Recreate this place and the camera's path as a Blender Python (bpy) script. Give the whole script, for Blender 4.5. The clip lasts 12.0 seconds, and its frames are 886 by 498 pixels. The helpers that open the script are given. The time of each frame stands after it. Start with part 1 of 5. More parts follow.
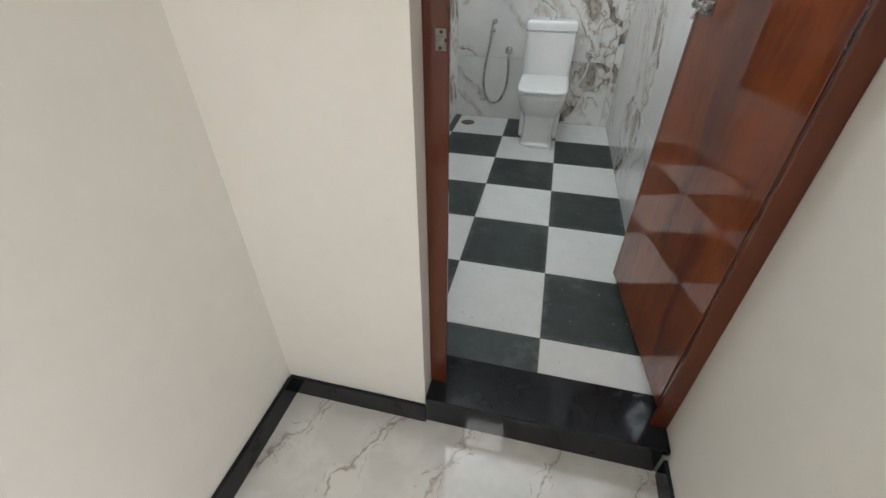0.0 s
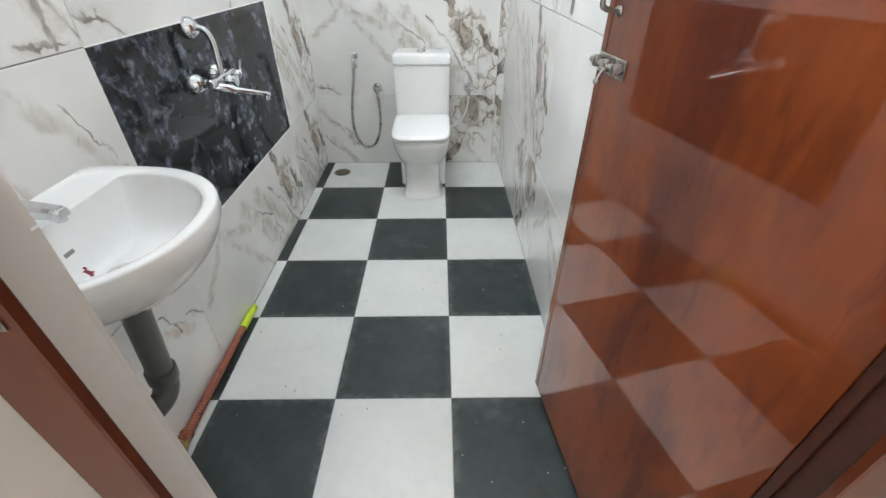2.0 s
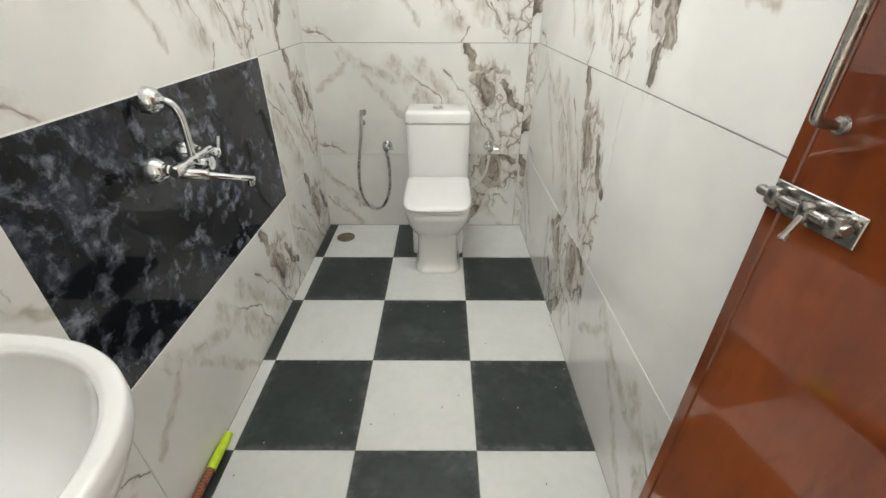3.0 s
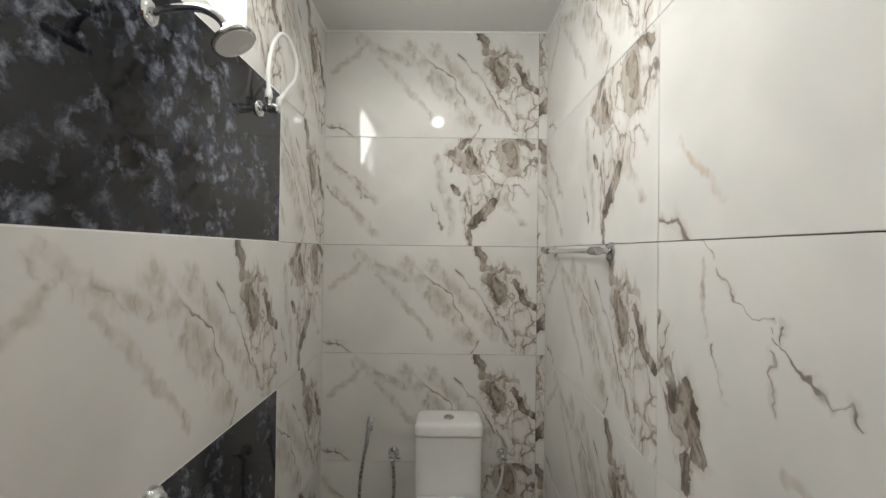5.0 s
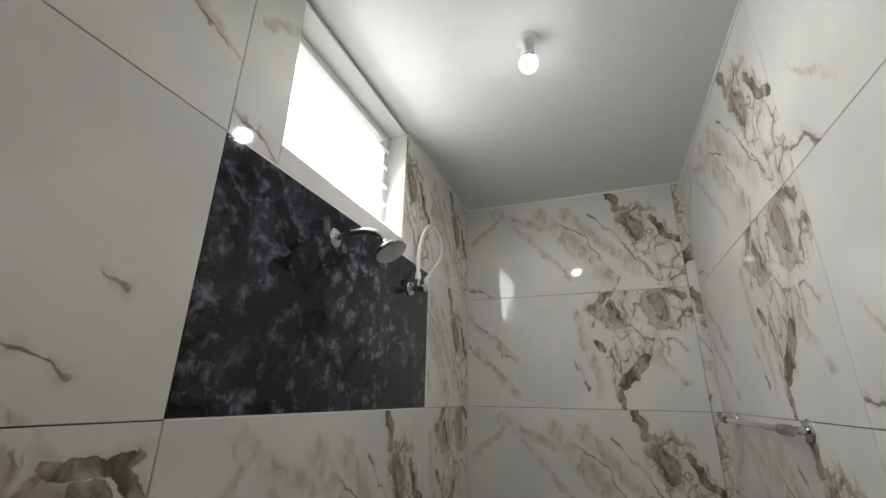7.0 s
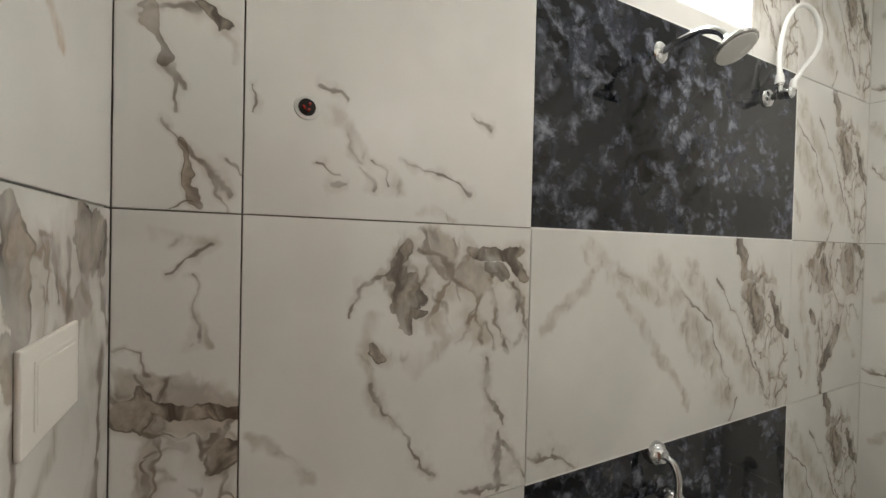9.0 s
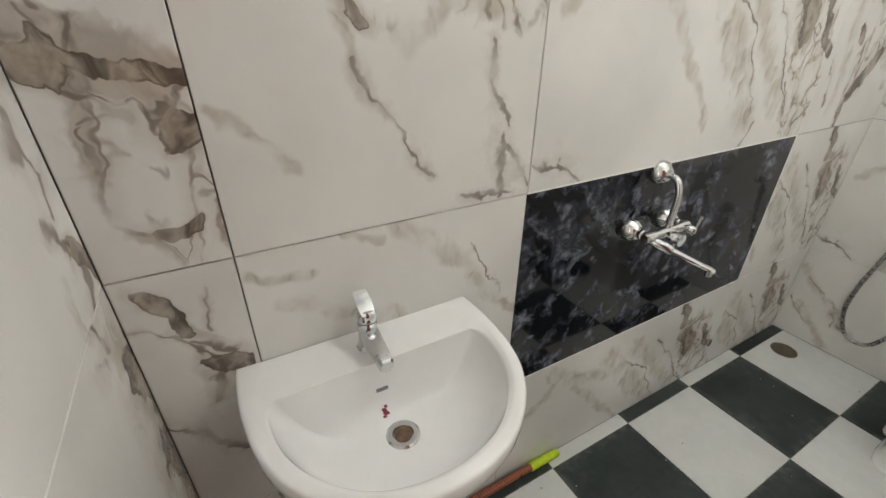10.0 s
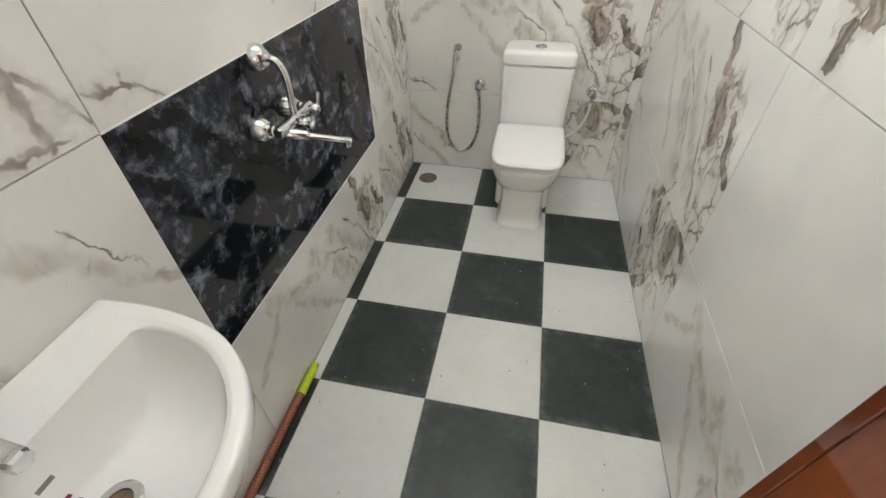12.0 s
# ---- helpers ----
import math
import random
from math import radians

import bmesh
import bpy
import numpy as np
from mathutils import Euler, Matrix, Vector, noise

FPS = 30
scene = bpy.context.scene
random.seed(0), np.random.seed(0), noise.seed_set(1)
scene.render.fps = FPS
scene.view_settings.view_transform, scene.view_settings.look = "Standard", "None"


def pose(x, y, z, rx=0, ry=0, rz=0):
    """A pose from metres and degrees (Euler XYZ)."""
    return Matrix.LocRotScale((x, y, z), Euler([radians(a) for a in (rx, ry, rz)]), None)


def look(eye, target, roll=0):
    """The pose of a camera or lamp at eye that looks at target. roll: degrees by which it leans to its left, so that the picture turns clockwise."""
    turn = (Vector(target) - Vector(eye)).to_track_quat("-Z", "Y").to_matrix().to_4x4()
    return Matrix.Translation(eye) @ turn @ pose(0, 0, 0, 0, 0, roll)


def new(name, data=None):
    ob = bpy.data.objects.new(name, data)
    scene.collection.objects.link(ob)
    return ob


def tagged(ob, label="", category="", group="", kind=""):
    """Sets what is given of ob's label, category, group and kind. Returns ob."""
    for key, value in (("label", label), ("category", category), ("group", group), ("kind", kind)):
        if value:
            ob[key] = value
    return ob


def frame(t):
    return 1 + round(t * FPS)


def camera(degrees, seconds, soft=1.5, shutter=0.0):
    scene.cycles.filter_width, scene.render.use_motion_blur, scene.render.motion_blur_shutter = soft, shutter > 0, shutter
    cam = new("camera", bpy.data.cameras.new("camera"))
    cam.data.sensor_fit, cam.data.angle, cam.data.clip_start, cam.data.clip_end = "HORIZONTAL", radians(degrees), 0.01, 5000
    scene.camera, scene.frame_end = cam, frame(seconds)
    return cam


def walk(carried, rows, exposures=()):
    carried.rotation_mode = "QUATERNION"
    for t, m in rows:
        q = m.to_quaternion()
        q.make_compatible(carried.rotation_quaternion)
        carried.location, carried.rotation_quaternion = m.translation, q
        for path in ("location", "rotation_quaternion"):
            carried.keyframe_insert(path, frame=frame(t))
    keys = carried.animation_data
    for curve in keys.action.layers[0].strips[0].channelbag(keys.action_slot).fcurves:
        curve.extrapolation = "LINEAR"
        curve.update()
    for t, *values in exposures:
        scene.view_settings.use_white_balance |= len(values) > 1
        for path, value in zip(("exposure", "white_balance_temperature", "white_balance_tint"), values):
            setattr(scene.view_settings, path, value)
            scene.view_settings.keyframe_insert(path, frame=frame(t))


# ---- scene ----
cam = camera(93.3, 12.0, 1.5, 0.0)
PATH = [
    (0, (0.294, -1.141, 1.233), (-0.086, 0.417, 0.038), 0.1),
    (0.5, (0.294, -1.065, 1.256), (0.203, 0.534, 0.058), 0.3),
    (1, (0.286, -0.944, 1.251), (0.311, 0.669, 0.069), 0.3),
    (1.5, (0.331, -0.691, 1.254), (0.357, 0.928, 0.08), -0.1),
    (2, (0.365, -0.483, 1.251), (0.378, 1.152, 0.098), -0.1),
    (2.5, (0.326, -0.23, 1.236), (0.329, 1.427, 0.116), -0.1),
    (4.5, (0.247, 0.122, 1.587), (0.233, 2.095, 1.259), 0.8),
    (5, (0.23, 0.072, 1.646), (0.218, 2.072, 1.659), 0.7),
    (5.5, (0.221, 0.042, 1.689), (0.203, 2.017, 2.005), 0.6),
    (6, (0.212, 0.023, 1.719), (0.133, 1.946, 2.26), 0.6),
    (6.5, (0.226, 0.027, 1.725), (-0.01, 1.899, 2.387), 0.7),
    (7, (0.287, 0.001, 1.727), (-0.376, 1.767, 2.392), 1.0),
    (9, (0.317, -0.048, 1.638), (-1.459, 0.871, 1.612), 1.3),
    (9.5, (0.257, -0.039, 1.513), (-1.464, 0.838, 0.995), 0.9),
    (10, (0.224, -0.021, 1.417), (-1.302, 0.846, 0.457), 0.6),
    (10.5, (0.207, -0.003, 1.39), (-1.052, 0.968, 0.176), 0.5),
    (11, (0.19, 0.044, 1.384), (-0.752, 1.227, 0.075), 0.6),
    (11.5, (0.191, 0.098, 1.369), (-0.416, 1.458, 0.035), 0.2),
    (12, (0.224, 0.068, 1.385), (-0.082, 1.533, 0.059), -0.6),
]
EXPOSURES = [(0.0, 0.34, 6150, 9), (1.0, 0.5, 6100, 9), (1.5, 0.7, 6100, 9), (2.0, 1.0, 6150, 9), (2.5, 1.0, 6500, 9), (4.5, -0.20, 7200, 11), (5.0, -0.42, 7050, 11), (5.5, -0.72, 6950, 11), (6.0, -1.0, 6900, 11), (7.0, -1.22, 6850, 11), (9.0, -0.26, 7300, 11), (9.5, 0.35, 7000, 11), (10.0, 0.45, 6950, 11), (10.5, 0.62, 6900, 11), (11.5, 0.60, 6900, 11), (12.0, 0.66, 6900, 11)]
walk(cam, [(t, look(eye, target, roll)) for t, eye, target, roll in PATH], EXPOSURES)

# ---- world, lamps ----
XL, XR, YB, YF = -0.452, 0.791, 2.40, -0.20
YO, XH, ZH, YH = -0.365, 0.80, -0.11, -2.9
ZC = 2.876
ROWS_Z = (0.0, 0.477, 1.077, 1.679, 2.281, ZC)

world = bpy.data.worlds.new("world")
scene.world = world
world.use_nodes = True
sky = world.node_tree.nodes.new("ShaderNodeTexSky")
sky.sky_type, sky.sun_disc, sky.sun_elevation, sky.sun_rotation = "NISHITA", False, radians(50), radians(120)
world.node_tree.links.new(sky.outputs[0], world.node_tree.nodes["Background"].inputs[0])
world.node_tree.nodes["Background"].inputs[1].default_value = 0.15


def lamp(name, kind, power, colour, m, size=0.1, size_y=0.0):
    data = bpy.data.lights.new(name, kind)
    data.energy, data.color = power, colour
    if kind == "AREA":
        data.shape, data.size, data.size_y = "RECTANGLE", size, size_y or size
    else:
        data.shadow_soft_size = size
    ob = new(name, data)
    ob.matrix_world = m
    return ob


BULB = Vector((0.155, 1.13, 2.768))
bulb_lamp = lamp("bulb_light", "SPOT", 16.5, (0.95, 0.975, 1.0), Matrix.Translation(BULB), 0.034)
bulb_lamp.data.spot_size, bulb_lamp.data.spot_blend = radians(176), 0.35
window_lamp = lamp("window_daylight", "AREA", 10.5, (0.92, 0.97, 1.0), look((XL - 0.070, 1.111, 2.580), (0.3, 1.111, 2.22)), 0.66, 0.40)
# added fill from an assumed side opening, brightens the west hall wall
side_fill = lamp("hall_side_fill", "AREA", 13.5, (1.0, 0.975, 0.945), look((0.86, -1.95, 0.80), (-0.452, -2.25, 0.75)), 0.8, 1.9)
# added overhead fill for the hall walls, no fixture modelled
top_fill = lamp("hall_top_fill", "AREA", 9.0, (1.0, 0.95, 0.88), look((0.15, -2.0, 2.85), (0.15, -2.0, 0)), 0.4, 0.4)

# ---- materials ----


class Nodes:
    """A small help to write node materials."""

    def __init__(self, name):
        self.mat = bpy.data.materials.new(name)
        self.mat.use_nodes = True
        self.tree = self.mat.node_tree
        self.bsdf = self.tree.nodes["Principled BSDF"]

    def put(self, socket, value):
        if isinstance(value, bpy.types.NodeSocket):
            self.tree.links.new(value, socket)
        elif value is not None:
            socket.default_value = value

    def node(self, kind, *values, **props):
        n = self.tree.nodes.new("ShaderNode" + kind)
        for k, v in props.items():
            setattr(n, k, v)
        for i, v in enumerate(values):
            self.put(n.inputs[i], v)
        return n

    def math(self, op, a, b=None, c=None, clamp=False):
        return self.node("Math", a, b, c, operation=op, use_clamp=clamp).outputs[0]

    def vec(self, op, a, b=None):
        n = self.node("VectorMath", a, b, operation=op)
        return n.outputs["Value"] if op in ("DOT_PRODUCT", "LENGTH", "DISTANCE") else n.outputs[0]

    def scale(self, a, s):
        n = self.node("VectorMath", a, operation="SCALE")
        self.put(n.inputs["Scale"], s)
        return n.outputs[0]

    def noise(self, p, scale, detail=3.0, rough=0.5, colour=False, distortion=0.0):
        n = self.node("TexNoise")
        for k, v in (("Vector", p), ("Scale", scale), ("Detail", detail), ("Roughness", rough), ("Distortion", distortion)):
            self.put(n.inputs[k], v)
        return n.outputs["Color" if colour else "Fac"]

    def ramp(self, x, lo, hi, a=0.0, b=1.0):
        n = self.node("MapRange", x, lo, hi, a, b, interpolation_type="SMOOTHSTEP")
        return n.outputs[0]

    def mix(self, f, a, b, blend="MIX"):
        n = self.node("Mix", data_type="RGBA", blend_type=blend)
        for i, v in ((0, f), (6, a), (7, b)):
            self.put(n.inputs[i], v if not isinstance(v, tuple) else (*v[:3], 1))
        return n.outputs[2]

    def coords(self, which="Object"):
        return self.node("TexCoord").outputs[which]

    def random(self):
        return self.node("ObjectInfo").outputs["Random"]

    def bump(self, h, strength, distance=0.001):
        n = self.node("Bump")
        for k, v in (("Height", h), ("Strength", strength), ("Distance", distance)):
            self.put(n.inputs[k], v)
        self.tree.links.new(n.outputs[0], self.bsdf.inputs["Normal"])

    def set(self, **values):
        for k, v in values.items():
            key = {"base": "Base Color", "rough": "Roughness", "metal": "Metallic", "coat": "Coat Weight",
                   "coat_rough": "Coat Roughness", "spec": "Specular IOR Level", "glow": "Emission Strength",
                   "glow_colour": "Emission Color", "trans": "Transmission Weight", "sub": "Subsurface Weight"}[k]
            self.put(self.bsdf.inputs[key], (*v, 1) if isinstance(v, tuple) else v)
        return self.mat


def plain(name, base, rough=0.5, metal=0.0, grain=0.06, scale=12.0, bump=0.1, **more):
    n = Nodes(name)
    p = n.coords()
    big = n.noise(p, scale, 4)
    small = n.noise(p, scale * 9, 3)
    both = n.math("ADD", n.math("MULTIPLY", big, 0.6), n.math("MULTIPLY", small, 0.4))
    f = n.ramp(both, 0.3, 0.7)
    lo = tuple(c * (1 - grain) for c in base)
    hi = tuple(min(1.0, c * (1 + grain)) for c in base)
    n.bump(small, bump, 0.0006)
    return n.set(base=n.mix(f, lo, hi), rough=n.ramp(big, 0.2, 0.8, rough * 0.85, rough * 1.15), metal=metal, **more)


def stroke(n, p, a, b, r):
    """Distance to a stroke from a to b, over its half width."""
    a, b = Vector((*a, 0)), Vector((*b, 0))
    ba = b - a
    pa = n.vec("SUBTRACT", p, tuple(a))
    h = n.math("MULTIPLY", n.vec("DOT_PRODUCT", pa, tuple(ba)), 1 / ba.length_squared, clamp=True)
    d = n.vec("LENGTH", n.vec("SUBTRACT", pa, n.scale(tuple(ba), h)))
    return n.math("DIVIDE", d, r)


def nearest(n, p, strokes):
    out = 9.0 if not strokes else None
    for a, b, r in strokes:
        d = stroke(n, p, a, b, r)
        out = d if out is None else n.math("MINIMUM", out, d)
    return out


def marble(name, seed, streaks, thin, blobs, cracks, tint):
    """A glazed tile with one print: x runs along the tile, y up it, in metres from its corner."""
    n = Nodes(name)
    base = n.coords("UV")
    p = n.vec("ADD", base, (seed * 3.1, seed * 1.7, 0.0))
    w1 = n.scale(n.vec("SUBTRACT", n.noise(p, 5.0, 2, 0.5, True), (0.5, 0.5, 0.5)), 0.10)
    w2 = n.scale(n.vec("SUBTRACT", n.noise(p, 22.0, 2, 0.5, True), (0.5, 0.5, 0.5)), 0.045)
    flat = n.vec("MULTIPLY", n.vec("ADD", w1, w2), (1, 1, 0))
    q = n.vec("ADD", base, flat)
    hair = n.noise(n.vec("MULTIPLY", q, (1.25, 0.6, 1.0)), 24.0, 4, 0.5)
    cloud = n.noise(p, 3.0, 3, 0.5)
    fine = n.noise(p, 70.0, 3, 0.6)
    white = n.mix(n.ramp(cloud, 0.35, 0.65), (0.85, 0.835, 0.805), (0.775, 0.765, 0.74))
    # lines that run along with one another, like those of agate
    flow = n.noise(n.vec("ADD", n.vec("MULTIPLY", base, (1.35, 0.55, 1.0)), n.scale(w2, 0.9)), 3.6, 2, 0.45)
    band = n.math("ABSOLUTE", n.math("SUBTRACT", n.math("FRACT", n.math("MULTIPLY", flow, 13.0)), 0.5))
    lines = n.math("MULTIPLY", n.ramp(band, 0.15, 0.0), n.ramp(hair, 0.36, 0.60))
    fade = n.noise(p, 11.0, 2, 0.5)
    # faint wide streaks
    s = nearest(n, q, streaks)
    zone = n.ramp(s, 1.15, 0.2)
    f = n.math("MULTIPLY", zone, n.ramp(n.math("ADD", n.math("MULTIPLY", hair, 0.45), n.math("MULTIPLY", fade, 0.55)), 0.30, 0.66))
    col = n.mix(n.math("MULTIPLY", f, 0.72), white, tint)
    col = n.mix(n.math("MULTIPLY", n.math("MULTIPLY", zone, lines), 0.40), col, (0.30, 0.255, 0.20))
    # the crackled field: pale islands with brown rims, some of them filled
    c = nearest(n, q, cracks)
    mask = n.ramp(n.math("ADD", c, n.math("MULTIPLY", n.math("SUBTRACT", hair, 0.5), 1.2)), 1.15, 0.80)
    cell = n.vec("ADD", n.vec("ADD", n.vec("MULTIPLY", base, (1.25, 0.75, 1)), n.scale(flat, 1.25)), (seed, seed * 2.0, 0))
    vor = n.node("TexVoronoi", feature="DISTANCE_TO_EDGE")
    fill = n.node("TexVoronoi", feature="F1")
    for v in (vor, fill):
        n.put(v.inputs["Vector"], cell)
        n.put(v.inputs["Scale"], 8.5)
    width = n.ramp(fade, 0.30, 0.66, 0.014, 0.078)
    edge = n.ramp(n.node("MapRange", vor.outputs[0], 0.0, width, 1.0, 0.0).outputs[0], 0.05, 0.75)
    filled = n.ramp(n.node("SeparateColor", fill.outputs["Color"]).outputs[0], 0.76, 0.78)
    filled = n.math("MULTIPLY", filled, n.ramp(vor.outputs[0], 0.0, 0.05))
    soft = n.ramp(vor.outputs[0], 0.32, 0.0)
    col = n.mix(n.math("MULTIPLY", mask, n.math("MULTIPLY", soft, 0.30)), col, (0.50, 0.43, 0.36))
    col = n.mix(n.math("MULTIPLY", mask, n.math("MULTIPLY", filled, 0.62)), col, n.mix(n.ramp(hair, 0.35, 0.65), (0.50, 0.43, 0.36), (0.27, 0.215, 0.17)))
    brown = n.mix(n.ramp(cloud, 0.40, 0.60), (0.30, 0.235, 0.175), (0.14, 0.11, 0.085))
    col = n.mix(n.math("MULTIPLY", mask, n.math("MULTIPLY", n.math("MULTIPLY", edge, n.ramp(hair, 0.34, 0.58, 0.25, 1.0)), 0.85)), col, brown)
    col = n.mix(n.math("MULTIPLY", mask, n.math("MULTIPLY", lines, 0.55)), col, (0.22, 0.17, 0.13))
    # brown patches, mottled, with dark broken rims
    b = nearest(n, q, blobs)
    b = n.math("ADD", b, n.math("ADD", n.math("MULTIPLY", n.math("SUBTRACT", hair, 0.5), 1.5), n.math("MULTIPLY", n.math("SUBTRACT", fine, 0.5), 0.55)))
    col = n.mix(n.math("MULTIPLY", n.ramp(b, 2.2, 1.0), n.ramp(fade, 0.35, 0.6, 0.05, 0.35)), col, (0.45, 0.385, 0.32))
    swirl = n.noise(n.vec("ADD", n.vec("MULTIPLY", q, (1.6, 0.7, 1.0)), (2.0, 5.0, 0.0)), 15.0, 3, 0.5, distortion=0.8)
    inner = n.mix(n.ramp(swirl, 0.34, 0.66), (0.47, 0.405, 0.335), (0.095, 0.075, 0.06))
    grain = n.ramp(fine, 0.35, 0.65, 0.0, 0.22)
    inner = n.mix(grain, inner, (0.10, 0.08, 0.06))
    rim = n.math("MULTIPLY", n.ramp(b, 1.12, 0.98), n.ramp(b, 0.62, 0.92))
    rim = n.math("MULTIPLY", rim, n.ramp(n.noise(p, 14.0, 2), 0.44, 0.60, 0.0, 1.0))
    inner = n.mix(n.math("MULTIPLY", rim, 0.75), inner, (0.095, 0.075, 0.06))
    col = n.mix(n.math("MULTIPLY", n.ramp(b, 1.12, 0.96), n.ramp(fade, 0.30, 0.52, 0.55, 0.95)), col, inner)
    # dark thin veins with soft borders
    t = n.math("ADD", n.math("DIVIDE", nearest(n, q, thin), n.ramp(n.noise(p, 16.0, 3, 0.6), 0.35, 0.65, 0.45, 1.7)), n.math("MULTIPLY", n.math("SUBTRACT", hair, 0.5), 1.1))
    col = n.mix(n.math("MULTIPLY", n.ramp(t, 3.6, 0.4), n.ramp(hair, 0.3, 0.62, 0.05, 0.35)), col, (0.43, 0.36, 0.305))
    col = n.mix(n.math("MULTIPLY", n.ramp(t, 1.05, 0.25), n.ramp(fade, 0.34, 0.58, 0.22, 0.80)), col, (0.17, 0.13, 0.10))
    n.bump(n.noise(p, 7.0, 2), 0.04, 0.002)
    return n.set(base=col, rough=n.ramp(cloud, 0.3, 0.7, 0.022, 0.045), spec=0.75)


PRINT_A = dict(
    streaks=(((.18, .55), (.46, .42), .035), ((.46, .50), (.80, .10), .06), ((.60, .50), (.95, .12), .05), ((.30, .45), (.62, .10), .02), ((.05, .36), (.22, .52), .02)),
    thin=(((.73, .47), (.87, .34), .006), ((.87, .34), (.95, .18), .006), ((.95, .18), (1.04, .09), .005), ((.56, .44), (.70, .33), .004), ((.70, .33), (.82, .12), .004),
          ((0, .065), (.09, .05), .006), ((.08, .06), (.145, .005), .012), ((1.10, .04), (1.2, .085), .009), ((.99, .16), (1.03, .08), .005), ((1.06, .30), (1.04, .21), .005), ((.82, .0), (.86, .08), .005)),
    blobs=(((.855, .60), (.90, .49), .016), ((.90, .49), (.99, .46), .013), ((.955, .42), (.985, .32), .034), ((1.06, .40), (1.13, .31), .016), ((1.13, .31), (1.2, .27), .018), ((1.0, .47), (1.03, .49), .008)),
    cracks=(((1.00, .40), (1.12, .10), .11), ((1.14, .20), (1.17, .06), .07)), tint=(0.50, 0.45, 0.38))
PRINT_B = dict(
    streaks=(((.02, .50), (.28, .24), .03), ((.62, .50), (.72, .08), .03), ((.05, .30), (.30, .05), .03), ((1.0, .25), (1.1, .12), .02)),
    thin=(((.06, .47), (.13, .41), .004), ((.16, .38), (.21, .27), .004), ((.22, .29), (.27, .25), .007), ((.78, .26), (.81, .05), .006), ((.60, .24), (.66, .08), .004), ((1.05, .34), (1.14, .28), .005), ((.0, .33), (.10, .22), .003)),
    blobs=(((.825, .53), (.835, .45), .026), ((.77, .56), (.80, .60), .014), ((1.02, .55), (1.05, .47), .024), ((1.08, .58), (1.15, .55), .020), ((.94, .24), (.84, .12), .028), ((.83, .12), (.815, .02), .011), ((.72, .32), (.74, .27), .013)),
    cracks=(((.78, .50), (1.10, .50), .12), ((.90, .38), (.84, .20), .09), ((1.02, .40), (1.0, .30), .07)), tint=(0.48, 0.43, 0.36))
PRINT_C = dict(
    streaks=(((.52, .44), (.62, .38), .018), ((.72, .30), (1.02, .16), .014), ((.1, .25), (.26, .08), .014)),
    thin=(((.52, .50), (.60, .41), .003), ((.62, .42), (.72, .36), .003), ((.74, .27), (.92, .20), .003), ((0, .065), (.09, .045), .006), ((.08, .05), (.14, .005), .010)),
    blobs=(((.565, .44), (.575, .41), .005),), cracks=(), tint=(0.60, 0.45, 0.33))
PRINT_D = dict(
    streaks=(((0.228, 0.419), (0.224, 0.376), 0.022), ((0.241, 0.363), (0.325, 0.315), 0.024), ((0.332, 0.309), (0.389, 0.362), 0.024), ((0.389, 0.368), (0.374, 0.410), 0.016), ((0.218, 0.354), (0.267, 0.216), 0.020), ((0.006, 0.242), (0.109, 0.121), 0.013), ((0.400, 0.456), (0.473, 0.355), 0.030)),
    thin=(((0.176, 0.427), (0.189, 0.463), 0.003), ((0.189, 0.463), (0.205, 0.484), 0.006), ((0.205, 0.486), (0.266, 0.521), 0.003), ((0.326, 0.556), (0.378, 0.533), 0.006), ((0.378, 0.533), (0.420, 0.461), 0.009), ((0.552, 0.476), (0.570, 0.418), 0.011), ((0.482, 0.292), (0.498, 0.227), 0.009), ((0.498, 0.227), (0.531, 0.158), 0.007), ((0.242, 0.286), (0.336, 0.135), 0.006), ((0.336, 0.135), (0.363, 0.082), 0.004), ((0.516, 0.135), (0.536, 0.003), 0.011), ((0.532, 0.113), (0.599, 0.013), 0.007), ((0.439, 0.015), (0.559, 0.010), 0.006)),
    blobs=(((0.271, 0.538), (0.301, 0.566), 0.013), ((0.278, 0.516), (0.328, 0.459), 0.022), ((0.309, 0.459), (0.304, 0.431), 0.014), ((0.446, 0.546), (0.582, 0.554), 0.017), ((0.498, 0.509), (0.528, 0.515), 0.020), ((0.566, 0.554), (0.592, 0.489), 0.015), ((0.236, 0.363), (0.262, 0.345), 0.011), ((0.290, 0.470), (0.312, 0.405), 0.016), ((0.274, 0.444), (0.348, 0.423), 0.009)),
    cracks=(((0.346, 0.516), (0.516, 0.401), 0.096),),
    tint=(0.50, 0.45, 0.38))
